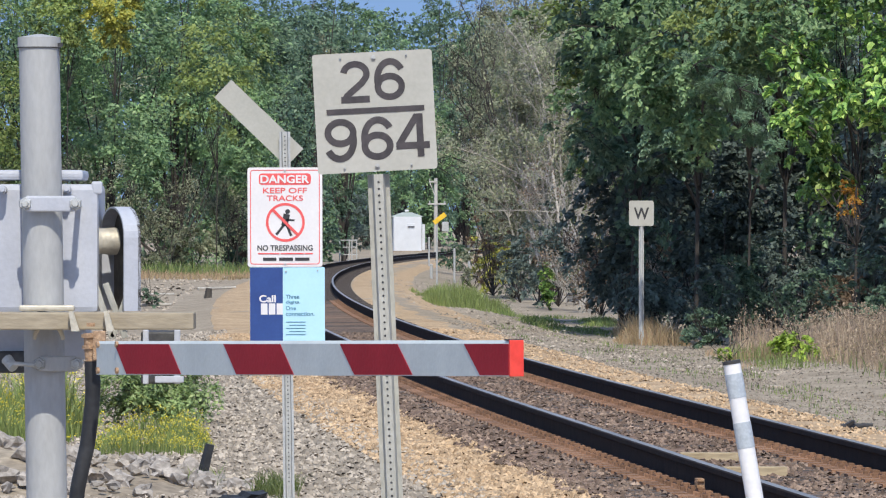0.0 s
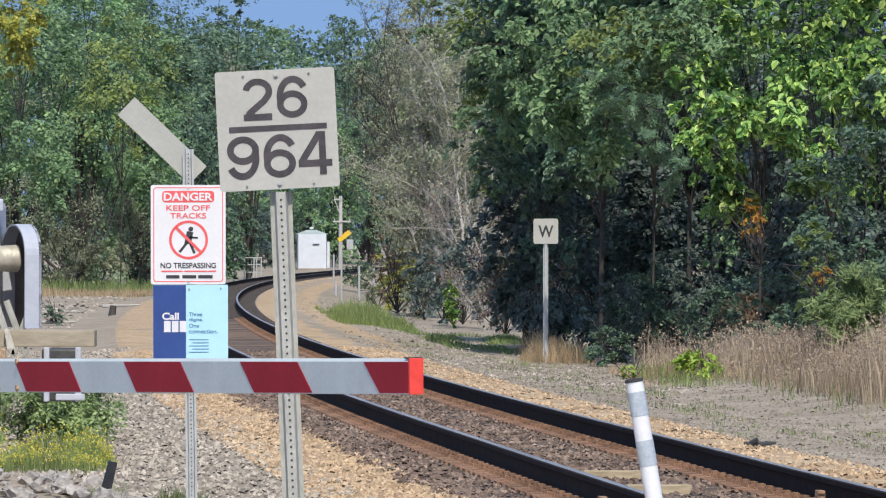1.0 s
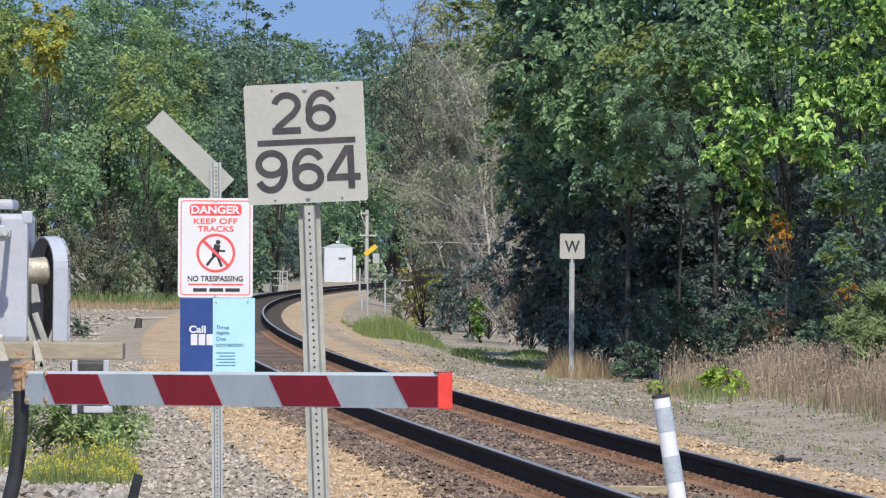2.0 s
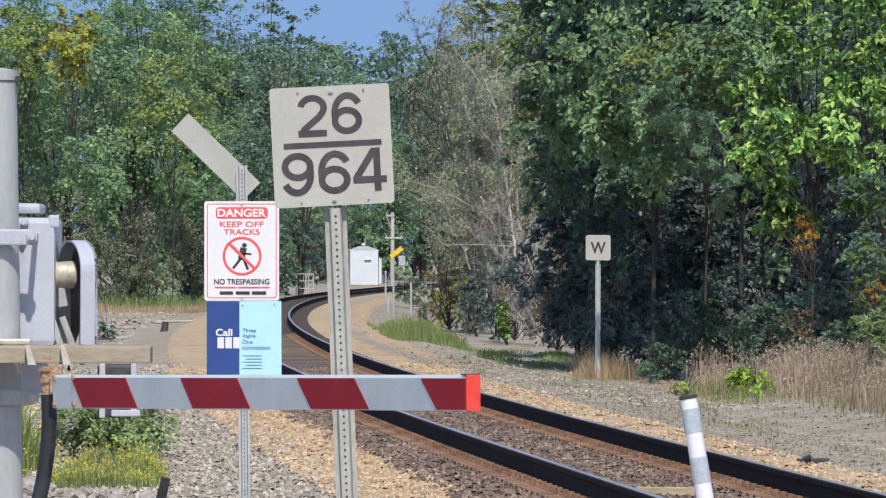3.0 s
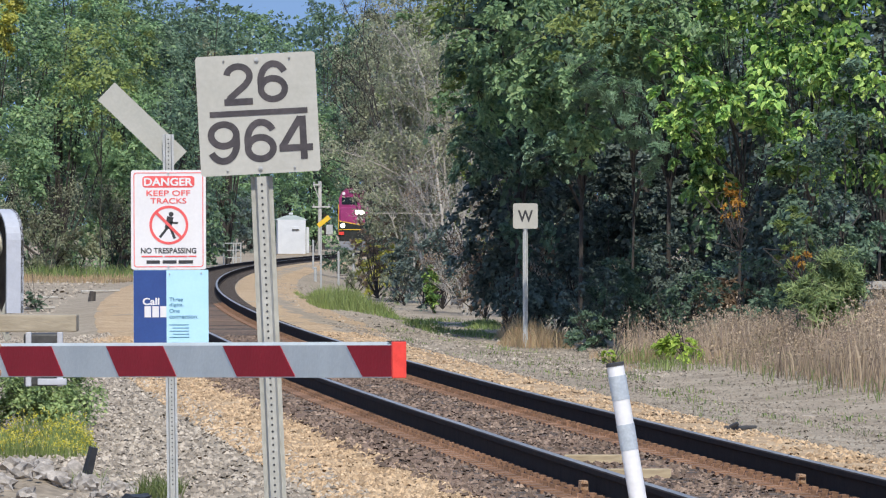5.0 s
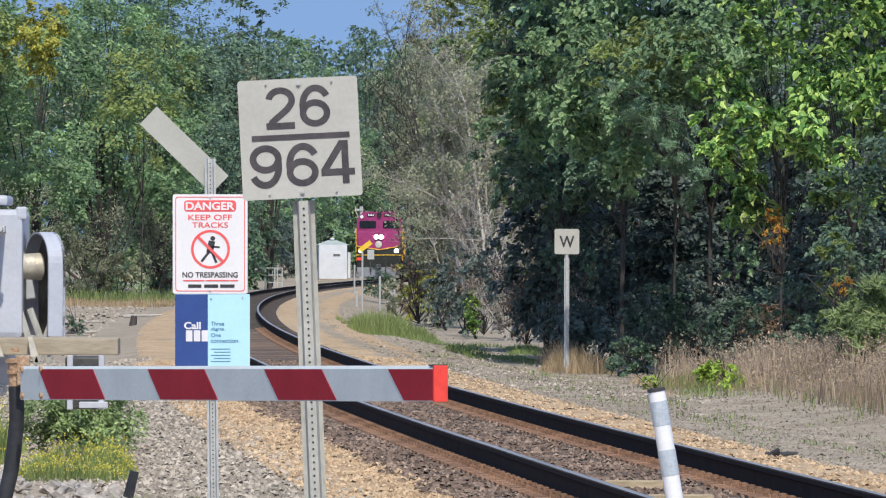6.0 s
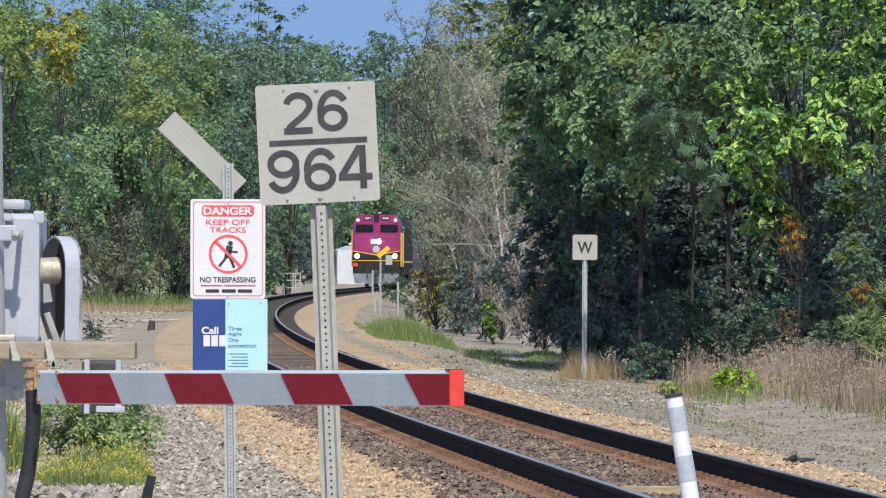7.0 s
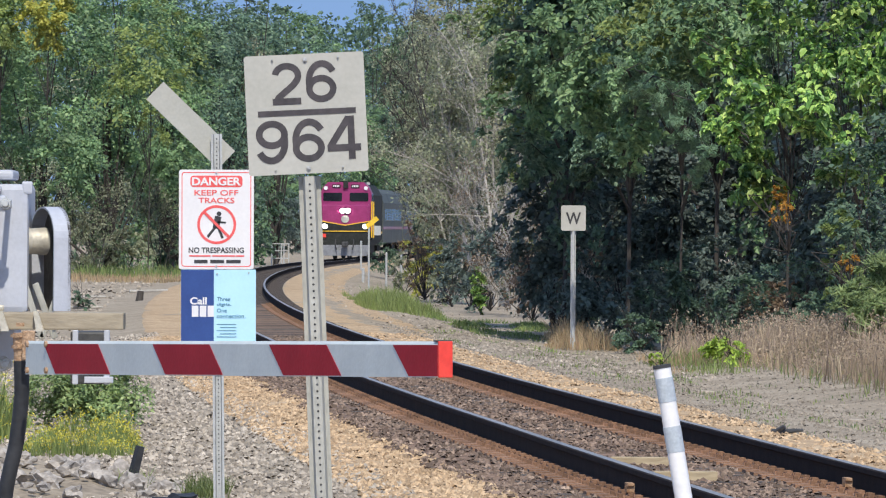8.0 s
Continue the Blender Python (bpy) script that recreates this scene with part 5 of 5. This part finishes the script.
for i, (x, y, h) in enumerate(((2.6, 275, 11.5), (3.3, 262, 11.0), (1.9, 296, 10.0))):
    bare_tree(x, y, h, 80 + i, "tall brownish half-bare tree beside the bend", GREEN_GREY, 3, 0.11, 0.09, 150, 0.06, wood=BARK)
# dense undergrowth below the eastern trees, mostly in the shade-darkened green
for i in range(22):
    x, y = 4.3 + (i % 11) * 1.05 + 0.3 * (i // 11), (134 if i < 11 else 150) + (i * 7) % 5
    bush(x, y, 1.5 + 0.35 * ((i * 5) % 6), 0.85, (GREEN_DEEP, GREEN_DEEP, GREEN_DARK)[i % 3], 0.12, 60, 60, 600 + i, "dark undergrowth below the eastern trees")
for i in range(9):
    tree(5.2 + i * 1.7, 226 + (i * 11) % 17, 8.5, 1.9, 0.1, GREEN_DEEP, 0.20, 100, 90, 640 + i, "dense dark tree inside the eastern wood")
for i, (p, h, r, mat) in enumerate((((2.588, 246.00, -0.696), 5.2, 0.95, GREEN_GREY), ((2.985, 262.00, -0.842), 6.0, 1.1, GREEN_GREY), ((3.201, 236.00, -0.605), 4.2, 1.0, BROWN_LEAF), ((3.985, 228.00, -0.532), 4.6, 1.1, GREEN_GREY), ((2.237, 268.00, -0.431), 4.2, 0.8, GREEN_DARK), ((3.372, 275.00, -0.483), 5.2, 1.2, GREEN_DARK))):
    bush(p[0], p[1], h, r, mat, 0.13, 90, 70, 660 + i, "dense grey-green thicket beside the bend")
BUSH = "tangled bush at the foot of the eastern bank"
for i, (p, h, r, mat, leaf) in enumerate((
        ((1.55, 207.00, -1.1), 4.1, 0.62, BROWN_LEAF, 0.085), ((1.549, 212.00, -1.123), 2.5, 0.72, GREEN_YELLOW, 0.11), ((0.998, 225.00, -1.483), 1.7, 0.5, GREEN_GREY, 0.10),
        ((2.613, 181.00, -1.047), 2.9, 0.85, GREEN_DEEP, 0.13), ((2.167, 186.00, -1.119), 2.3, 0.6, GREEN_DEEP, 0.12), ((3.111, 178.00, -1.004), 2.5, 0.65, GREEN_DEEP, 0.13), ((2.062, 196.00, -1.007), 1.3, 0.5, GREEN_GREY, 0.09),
        ((3.792, 158.00, -0.992), 2.3, 0.7, BROWN_LEAF, 0.07), ((4.822, 119.00, -0.675), 0.75, 0.42, GREEN_DARK, 0.07), ((5.940, 135.00, -0.387), 1.7, 0.8, GREEN_DARK, 0.10),
        ((6.747, 122.00, -0.200), 1.6, 0.8, GREEN_DARK, 0.09), ((6.300, 128.00, -0.287), 2.2, 0.7, GREEN_DARK, 0.10), ((7.363, 112.00, 0.333), 2.0, 0.8, GREEN_DARK, 0.09), ((2.816, 176.00, -0.057), 1.3, 0.25, GREEN_BRIGHT, 0.13))):
    bush(p[0], p[1], h, r, mat, leaf, 60, 55, 360 + i, BUSH)
tree(7.28, 95, 1.75, 0.62, 0.12, GREEN_CEDAR, 0.17, 130, 60, 380, "young cedar bush with feathery yellow-green sprays", slim=0.12, puff=0.26, name="bush", group="bushes along the railway", trunk=False, gaps=-1, hang=-1.2)
bush(5.30, 97, 0.46, 0.40, GREEN_LIME, 0.085, 46, 34, 381, "low yellow-green weed beside the dirt")
bush(4.122, 95, 0.36, 0.15, GREEN_LIME, 0.075, 16, 18, 382, "small bright green sprout")
bush(-2.62, 60, 0.60, 0.62, GREEN_CEDAR, 0.042, 190, 90, 383, "low dark green bush on the gravel")
bush((-6.770, 150.00, -0.211)[0], 150, 0.5, 0.26, GREEN_DARK, 0.07, 24, 40, 384, "small dark bush in the clearing")

# weeds, grasses and flowers
blades("dry_weeds", 34000, lambda u, v: (track_x(73 + 38 * v) + 6.4 + 5.6 * u ** 0.8, 73 + 38 * v), 0.62, 0.012, DRY_WEED, 50, "tall dry brown weeds on the bank", 0.2, "weeds", shape=lambda x, y: 0.85 + 0.9 * noise.noise((x * 0.7, y * 0.25, 9)) - 0.5 * max(0, 0.7 - (x - track_x(y) - 6.4)),
       heads=(0.035, 5, DRY_WEED, "weed_heads", "brown seed heads of dry weeds", 0.40))
blades("dry_weeds", 1500, lambda u, v: (track_x(74 + 36 * v) + 6.1 + 3.6 * u, 74 + 36 * v), 0.24, 0.012, GREEN_OLIVE, 51, "low green weeds at the bank's foot", 0.3, "weeds")
blades("dry_grass", 2600, patch((3.246, 124.00, -0.822)[0], (4.755, 124.00, -0.822)[0], 121, 133), 0.40, 0.014, DRY_GRASS, 52, "reddish straw grass below the whistle sign", 0.35, shape=lambda x, y: max(0, 1.0 + 0.8 * noise.noise((x * 1.7, y * 0.4, 1)) - ((x - 4.0) / 0.62) ** 2 * 0.8))
blades("grass", 6500, lambda u, v: (track_x(158 + 44 * v) + 3.1 + 2.0 * u, 158 + 44 * v), 0.36, 0.016, GREEN_GRASS, 53, "patch of fresh green grass beside the ballast", 0.3,
       shape=lambda x, y: 1.9 * max(0, 0.28 + noise.noise((x * 0.8, y * 0.12, 2))))
blades("grass", 8000, lambda u, v: (track_x(130 + 30 * v) + 4.6 + 2.8 * u, 130 + 30 * v), 0.15, 0.014, GREEN_OLIVE, 54, "thin dry grass at the bank's foot", 0.35, shape=lambda x, y: 2.2 * max(0, 0.2 + noise.noise((x * 0.9, y * 0.2, 6))))
blades("grass", 7000, lambda u, v: (track_x(60 + 70 * v) + 2.9 + 3.2 * u, 60 + 70 * v), 0.10, 0.012, GREEN_OLIVE, 55, "sparse tufts on the gravel", 0.4,
       shape=lambda x, y: 1.7 * max(0, noise.noise((x * 1.1, y * 0.35, 8)) + 0.02))
blades("dry_grass", 2400, lambda u, v: (4.35 + 2.3 * u, 95 + 14 * v), 0.26, 0.012, DRY_GRASS, 63, "straw-coloured grass at the foot of the weedy bank", 0.35, shape=lambda x, y: 1.6 * max(0, 0.2 + noise.noise((x * 1.3, y * 0.3, 12))))
blades("grass", 2200, lambda u, v: (4.35 + 2.3 * u, 93 + 14 * v), 0.30, 0.012, GREEN_GRASS, 64, "green grass at the foot of the weedy bank", 0.35, shape=lambda x, y: 1.6 * max(0, 0.15 + noise.noise((x * 1.3, y * 0.3, 22))))
blades("grass", 9000, lambda u, v: (-26 + 19.5 * u, 235 + 33 * v), 0.38, 0.03, DRY_GRASS, 56, "dry grass along the foot of the western wood", 0.3,
       shape=lambda x, y: 0.4 + 1.2 * max(0, noise.noise((x * 0.3, y * 0.1, 4))))
blades("grass", 3500, lambda u, v: (-26 + 18.5 * u, 255 + 12 * v), 0.55, 0.03, GREEN_OLIVE, 57, "green weeds along the foot of the western wood", 0.3)
blades("flowering_weeds", 4200, lambda u, v: (-3.05 + 1.2 * u, 51.5 + 6.0 * v), 0.17, 0.009, GREEN_LIGHT, 58, "yellow-flowered weeds on the gravel", 0.3, "weeds", shape=lambda x, y: 1.5 * max(0, 0.55 + noise.noise((x * 2.2, y * 0.5, 7)) - 2.2 * max(0, abs(x + 2.45) - 0.22)),
       heads=(0.020, 4, FLOWER, "blossoms", "small yellow blossoms", 0.26))
blades("flowering_weeds", 4200, lambda u, v: (-4.6 + 1.5 * u, 52 + 8.0 * v), 0.60, 0.010, GREEN_LIGHT, 59, "tall yellow-flowered weeds on the gravel", 0.25, "weeds", shape=lambda x, y: 1.15 * max(0, 0.75 + noise.noise((x * 1.8, y * 0.4, 4)) - 1.2 * max(0, x + 3.6)),
       heads=(0.022, 4, FLOWER, "blossoms", "small yellow blossoms", 0.25))
blades("grass", 320, lambda u, v: (-1.28 + 0.3 * u, 43.6 + 1.0 * v), 0.16, 0.008, GREEN_GRASS, 60, "weak grass tuft in the gravel", 0.5)
blades("grass", 120, lambda u, v: (-1.85 + 0.3 * u, 45.0 + 1.2 * v), 0.14, 0.006, GREEN_OLIVE, 61, "weak grass tuft in the gravel", 0.5)

# ---- old board fence on the bank ----
fence = thing("board_fence", (9.4, 106, ground_z(9.4, 106)), "weathered grey board fence behind the cedar", "fence")
for k in range(4):
    bm = bmesh.new()
    box(bm, (-0.9 + k * 0.9, 0, 0.45), (0.09, 0.09, 1.2), bevel=0.008)
    part("post", bm, POLE_WOOD, fence)
for z in (0.55, 0.85):
    bm = bmesh.new()
    box(bm, (0.45, -0.06, z), (2.8, 0.03, 0.13), bevel=0.005)
    part("board", bm, POLE_WOOD, fence)

# ---- far things by the bend ----
def hut():
    p = (-2.739, 500.00, -0.537)
    ob = thing("signal_hut", p, "white ribbed metal signal hut with a pale hipped roof", "hut", turn=(0, 0, 3))
    bm = bmesh.new()
    box(bm, (0, 1.2, 1.25), (2.15, 2.6, 2.65))
    part("wall", bm, SHED_WHITE, ob)
    for i in range(9):
        bm = bmesh.new()
        box(bm, (-0.98 + i * 0.245, -0.115, 1.25), (0.05, 0.03, 2.6))
        part("rib", bm, SHED_WHITE, ob)
    bm = bmesh.new()
    bmesh.ops.create_cone(bm, cap_ends=True, segments=4, radius1=1.80, radius2=0.5, depth=0.34, matrix=pose(0, 1.2, 2.74, 0, 0, 45))
    part("roof", bm, SHED_ROOF, ob)
    bm = bmesh.new()
    box(bm, (0, 1.2, 3.04), (0.3, 0.3, 0.16), bevel=0.03)
    part("roof_vent", bm, SHED_WHITE, ob)
    bm = bmesh.new()
    box(bm, (0.28, -0.14, 1.95), (0.55, 0.08, 0.22), bevel=0.02)
    part("vent_hood", bm, SHED_WHITE, ob)
    bm = bmesh.new()
    box(bm, (0.28, -0.15, 1.80), (0.52, 0.05, 0.10))
    part("vent_slot", bm, DARK_IRON, ob)
    bm = bmesh.new()
    box(bm, (1.25, 0.5, 1.0), (0.22, 0.4, 2.0), bevel=0.02)
    part("cable_duct", bm, SHED_WHITE, ob)
    bm = bmesh.new()
    box(bm, (0, 1.2, -0.25), (2.3, 2.7, 0.4))
    part("footing", bm, DIRT, ob)


hut()


def utility_pole():
    p = (-0.531, 470.00, -1.515)
    ob = thing("utility_pole", p, "bleached wooden line pole with crossarms", "utility pole")
    bm = bmesh.new()
    rod(bm, (0, 0, -0.5), (0, 0, 6.3), 0.17, 0.13, 10)
    part("pole", bm, POLE_WOOD, ob)
    for z, w, x in ((4.45, 1.3, 0.1), (6.05, 0.55, -0.2)):
        bm = bmesh.new()
        box(bm, (x, -0.16, z), (w, 0.1, 0.11))
        arm_ob = part("crossarm", bm, POLE_WOOD, ob)
        for k in (-0.42, 0.42):
            bm = bmesh.new()
            rod(bm, (x + k * w, -0.16, z + 0.05), (x + k * w, -0.16, z + 0.22), 0.04, sides=8)
            part("insulator", bm, GALV, arm_ob)
    bm = bmesh.new()
    rod(bm, (-0.45, -0.16, 6.05), (-0.05, -0.16, 5.0), 0.03, sides=6)
    part("brace", bm, POLE_WOOD, ob)


utility_pole()


def yellow_marker():
    p = (-0.222, 232.00, -0.407)
    ob = thing("speed_board", p, "slanted yellow board and small grey plate on a thin post", "sign")
    bm = bmesh.new()
    rod(bm, (0, 0, -0.3), (0, 0, 2.0), 0.035, sides=8)
    part("post", bm, GALV, ob)
    bm = bmesh.new()
    plate(bm, [(-0.26, -0.085), (0.26, -0.085), (0.26, 0.085), (-0.26, 0.085)], 0.01, pose(0.10, -0.05, 2.12, 0, -38, 0))
    part("yellow_board", bm, YELLOW, ob, "slanted yellow board")
    bm = bmesh.new()
    box(bm, (0.30, -0.04, 1.83), (0.24, 0.03, 0.34), bevel=0.01)
    part("grey_plate", bm, GALV, ob, "grey plate")


yellow_marker()

for (px_x, px_y, _), h, r in (((-0.717, 330.00, -0.229), 1.5, 0.05), ((-0.478, 262.00, -0.159), 0.55, 0.06), ((0.456, 262.00, 0.024), 1.35, 0.045), ((1.048, 262.00, -0.045), 1.35, 0.045)):
    bm = bmesh.new()
    rod(bm, (0, 0, -0.3), (0, 0, h), r, sides=8)
    rod(bm, (0, 0, h), (0, 0, h + 0.05), r * 1.2, r * 0.3, sides=8)
    ob = part("fence_post", bm, GALV)
    ob.matrix_basis = pose(px_x, px_y, ground_z(px_x, px_y))
    tagged(ob, "thin grey steel fence post", "post", "fence posts by the bend")


def railing():
    p = (-5.113, 350.00, -0.550)
    ob = thing("bridge_railing", p, "white steel bridge railing beside the track", "railing", turn=(0, 0, 6))
    for x in (-0.46, 0.06, 0.20, 0.46):
        bm = bmesh.new()
        box(bm, (x, 0, 0.45), (0.06, 0.06, 1.5))
        part("post", bm, GALV, ob)
    for z in (0.4, 0.8, 1.18):
        bm = bmesh.new()
        box(bm, (0, 0, z), (1.0, 0.045, 0.05))
        part("rail_bar", bm, GALV, ob)


railing()


# ---- train ----
def slab(bm, outline, y0, y1, slot=0):
    """A body whose cross-section lies in x and z."""
    return plate(bm, outline, y1 - y0, pose(0, y0, 0), slot)


def wheels(parent, y):
    for k in (-1.35, 1.35):
        bm = bmesh.new()
        for x in (-0.755, 0.755):
            rod(bm, (x - 0.06, y + k, 0.51), (x + 0.06, y + k, 0.51), 0.51, sides=20)
        rod(bm, (-0.8, y + k, 0.51), (0.8, y + k, 0.51), 0.09, sides=10)
        part("wheelset", bm, DARK_IRON, parent)
    for x in (-1.02, 1.02):
        bm = bmesh.new()
        box(bm, (x, y, 0.62), (0.16, 3.6, 0.35), bevel=0.03)
        part("truck_frame", bm, LOCO_BLACK, parent)


def locomotive():
    """Front face at y = 0 looking to -y; rail top at z = 0."""
    ob = thing("locomotive", (0, 0, 0), "maroon and yellow diesel locomotive with lit headlights", "locomotive")
    hood = [(-1.55, 1.15), (1.55, 1.15), (1.55, 3.9), (1.12, 4.55), (-1.12, 4.55), (-1.55, 3.9)]
    bm = bmesh.new()
    slab(bm, hood, 2.6, 16.6)
    part("hood", bm, LOCO_BLACK, ob, "sooty dark hood")
    bm = bmesh.new()
    slab(bm, [(-1.56, 1.7), (1.56, 1.7), (1.56, 3.95), (1.38, 4.38), (1.08, 4.66), (-1.08, 4.66), (-1.38, 4.38), (-1.56, 3.95)], 0.75, 3.0)
    cab = part("cab", bm, LOCO_PURPLE, ob, "maroon cab with chamfered roof")
    bm = bmesh.new()
    slab(bm, [(-1.50, 1.75), (1.50, 1.75), (1.50, 3.20), (1.36, 3.36), (-1.36, 3.36), (-1.50, 3.20)], 0.05, 1.2)
    bmesh.ops.bevel(bm, geom=[e for e in bm.edges if max(v.co.y for v in e.verts) < 0.1], offset=0.12, segments=3, affect="EDGES")
    nose = part("nose", bm, LOCO_PURPLE, ob, "maroon short nose")
    for x in (-0.80, 0.80):
        bm = bmesh.new()
        plate(bm, round_rect(1.14, 0.52, 0.08), 0.03, pose(x, 0.735, 3.76))
        part("windscreen", bm, GLASS_DARK, cab, "dark windscreen")
        bm = bmesh.new()
        box(bm, (x * 0.72, 0.74, 4.42), (0.50, 0.08, 0.20), bevel=0.015)
        nb = part("number_board", bm, LOCO_BLACK, cab, "black number board")
        bm = bmesh.new()
        for k in range(4):
            box(bm, (x * 0.72 - 0.15 + k * 0.1, 0.692, 4.42), (0.065, 0.01, 0.11))
        part("white_bar", bm, SIGN_WHITE, nb)
        bm = bmesh.new()
        rod(bm, (x * 1.52, 0.68, 4.30), (x * 1.52, 0.76, 4.30), 0.12, sides=16)
        part("marker_light", bm, SIGN_WHITE, cab, "white marker lamp, unlit")
    bm = bmesh.new()
    box(bm, (0, 0.7, 4.5), (0.30, 0.2, 0.4), bevel=0.04)
    part("roof_bell_box", bm, LOCO_BLACK, cab)
    bm = bmesh.new()
    slab(bm, [(-1.52, 1.70), (1.52, 1.70), (1.52, 2.28), (0, 2.02), (-1.52, 2.28)], -0.02, 0.2)
    band = part("black_band", bm, LOCO_BLACK, ob, "black lower band")
    for pts in ([(-1.53, 2.28), (0, 2.02), (1.53, 2.28), (1.53, 2.335), (0, 2.075), (-1.53, 2.335)], [(-1.53, 1.66), (1.53, 1.66), (1.53, 1.715), (-1.53, 1.715)]):
        bm = bmesh.new()
        if len(pts) == 6:
            slab(bm, [pts[0], pts[1], pts[4], pts[5]], -0.03, 0.06)
            slab(bm, [pts[1], pts[2], pts[3], pts[4]], -0.03, 0.06)
        else:
            slab(bm, pts, -0.03, 0.06)
        part("yellow_stripe", bm, LOCO_YELLOW, ob, "yellow stripe")
    bm = bmesh.new()
    box(bm, (0, 0.02, 2.92), (0.62, 0.12, 0.36), bevel=0.05)
    lamp = part("headlight_housing", bm, LOCO_BLACK, nose)
    for x in (-0.16, 0.16):
        bm = bmesh.new()
        rod(bm, (x, -0.06, 2.92), (x, -0.03, 2.92), 0.15, sides=18)
        part("headlight", bm, BEAM, lamp, "lit white headlight")
    bm = bmesh.new()
    plate(bm, [(0.24 * math.cos(k * 0.5236), 0.24 * math.sin(k * 0.5236)) for k in range(12)], 0.02, pose(0, -0.005, 2.42))
    part("round_emblem", bm, ALUM, nose, "plain round emblem")
    for x, lit in ((-1.22, True), (1.22, True)):
        bm = bmesh.new()
        rod(bm, (x, -0.14, 1.98), (x, 0.0, 1.98), 0.17, sides=18)
        can = part("ditch_light_can", bm, LOCO_BLACK, ob)
        bm = bmesh.new()
        rod(bm, (x, -0.16, 1.98), (x, -0.145, 1.98), 0.14, sides=18)
        part("ditch_light", bm, BEAM, can, "lit ditch light")
    bm = bmesh.new()
    slab(bm, [(-1.5, 0.75), (1.5, 0.75), (1.5, 1.72), (-1.5, 1.72)], 0.02, 0.5)
    part("pilot_sheet", bm, LOCO_BLACK, ob, "black pilot sheet")
    bm = bmesh.new()
    slab(bm, [(-1.35, 0.2), (1.35, 0.2), (1.5, 0.85), (-1.5, 0.85)], -0.12, 0.3)
    part("plow", bm, SILVER, ob, "grey pilot plow")
    bm = bmesh.new()
    box(bm, (0, -0.35, 0.88), (0.34, 0.6, 0.34), bevel=0.06)
    box(bm, (0.12, -0.6, 0.88), (0.2, 0.25, 0.3), bevel=0.06)
    part("coupler", bm, DARK_IRON, ob)
    for x in (-0.55, 0.5):
        bm = bmesh.new()
        pts = [(x, -0.1, 1.2), (x * 1.05, -0.25, 0.85), (x * 0.9, -0.3, 0.55)]
        for a, b in zip(pts, pts[1:]):
            rod(bm, a, b, 0.035, sides=8)
        part("air_hose", bm, RUBBER, ob)
    bm = bmesh.new()
    box(bm, (-1.32, -0.03, 1.42), (0.34, 0.05, 0.22))
    part("red_marker", bm, ARM_TIP, ob, "red marker lamp panel")
    for x in (-1.58, 1.58):
        for y in (0.5, 3.1):
            bm = bmesh.new()
            rod(bm, (x, y, 1.3), (x, y, 3.5), 0.03, sides=8)
            rod(bm, (x, y + 0.6, 1.3), (x, y + 0.6, 3.5), 0.03, sides=8)
            part("handrail", bm, LOCO_YELLOW, ob, "yellow handrail")
        bm = bmesh.new()
        box(bm, (x, 1.9, 3.7), (0.03, 1.0, 0.5))
        part("side_window", bm, GLASS_DARK, cab)
        bm = bmesh.new()
        box(bm, (x * 0.99, 9.5, 1.6), (0.03, 13, 0.12))
        part("side_stripe", bm, LOCO_YELLOW, ob)
    bm = bmesh.new()
    box(bm, (0, 8.5, 1.0), (2.9, 16.2, 0.35), bevel=0.03)
    part("underframe", bm, LOCO_BLACK, ob)
    bm = bmesh.new()
    box(bm, (0, 8.5, 0.6), (2.6, 4.0, 0.7), bevel=0.1)
    part("fuel_tank", bm, LOCO_BLACK, ob)
    for y in (4.2, 13.0):
        bm = bmesh.new()
        rod(bm, (0, y, 4.5), (0, y, 4.75), 0.6, sides=20)
        part("roof_fan", bm, LOCO_BLACK, ob)
    wheels(ob, 3.2)
    wheels(ob, 13.8)
    return ob


def coach():
    ob = thing("passenger_coach", (0, 0, 0), "dull stainless passenger coach with dark windows", "railway coach", "coaches of the train")
    bm = bmesh.new()
    slab(bm, [(-1.52, 0.95), (1.52, 0.95), (1.55, 3.5), (1.30, 4.1), (0.8, 4.4), (-0.8, 4.4), (-1.30, 4.1), (-1.55, 3.5)], 0.4, 25.6)
    part("body", bm, COACH_STEEL, ob)
    bm = bmesh.new()
    box(bm, (0, 0.35, 2.2), (0.9, 0.1, 2.1), bevel=0.03)
    part("end_door", bm, LOCO_BLACK, ob)
    for s in (-1, 1):
        for i in range(10):
            bm = bmesh.new()
            box(bm, (s * 1.535, 3.4 + i * 2.1, 2.75), (0.03, 1.5, 0.75), bevel=0.01)
            part("window", bm, GLASS_DARK, ob)
        bm = bmesh.new()
        box(bm, (s * 1.535, 13, 1.9), (0.02, 25, 0.18))
        part("side_stripe", bm, LOCO_PURPLE, ob)
    wheels(ob, 3.5)
    wheels(ob, 22.3)
    return ob


engine = locomotive()
coach_a = coach()
coach_b = copy_thing(coach_a, pose(0, 0, 0))


def train_front(t):
    """How far along y the locomotive's front is."""
    return 394.0 + 25.0 * (8.0 - t)


def motions():
    times = [i * 0.5 for i in range(17)]
    for ob, behind, length in ((engine, 0.0, 16.6), (coach_a, 17.6, 25.6), (coach_b, 44.0, 25.6)):
        rows = []
        for t in times:
            y = train_front(t) + behind
            x0, x1 = track_x(y), track_x(y + length)
            rows.append((t, pose(x0, y, rail_z(y), 0, 0, -math.degrees(math.atan2(x1 - x0, length)))))
        walk(ob, rows)


motions()
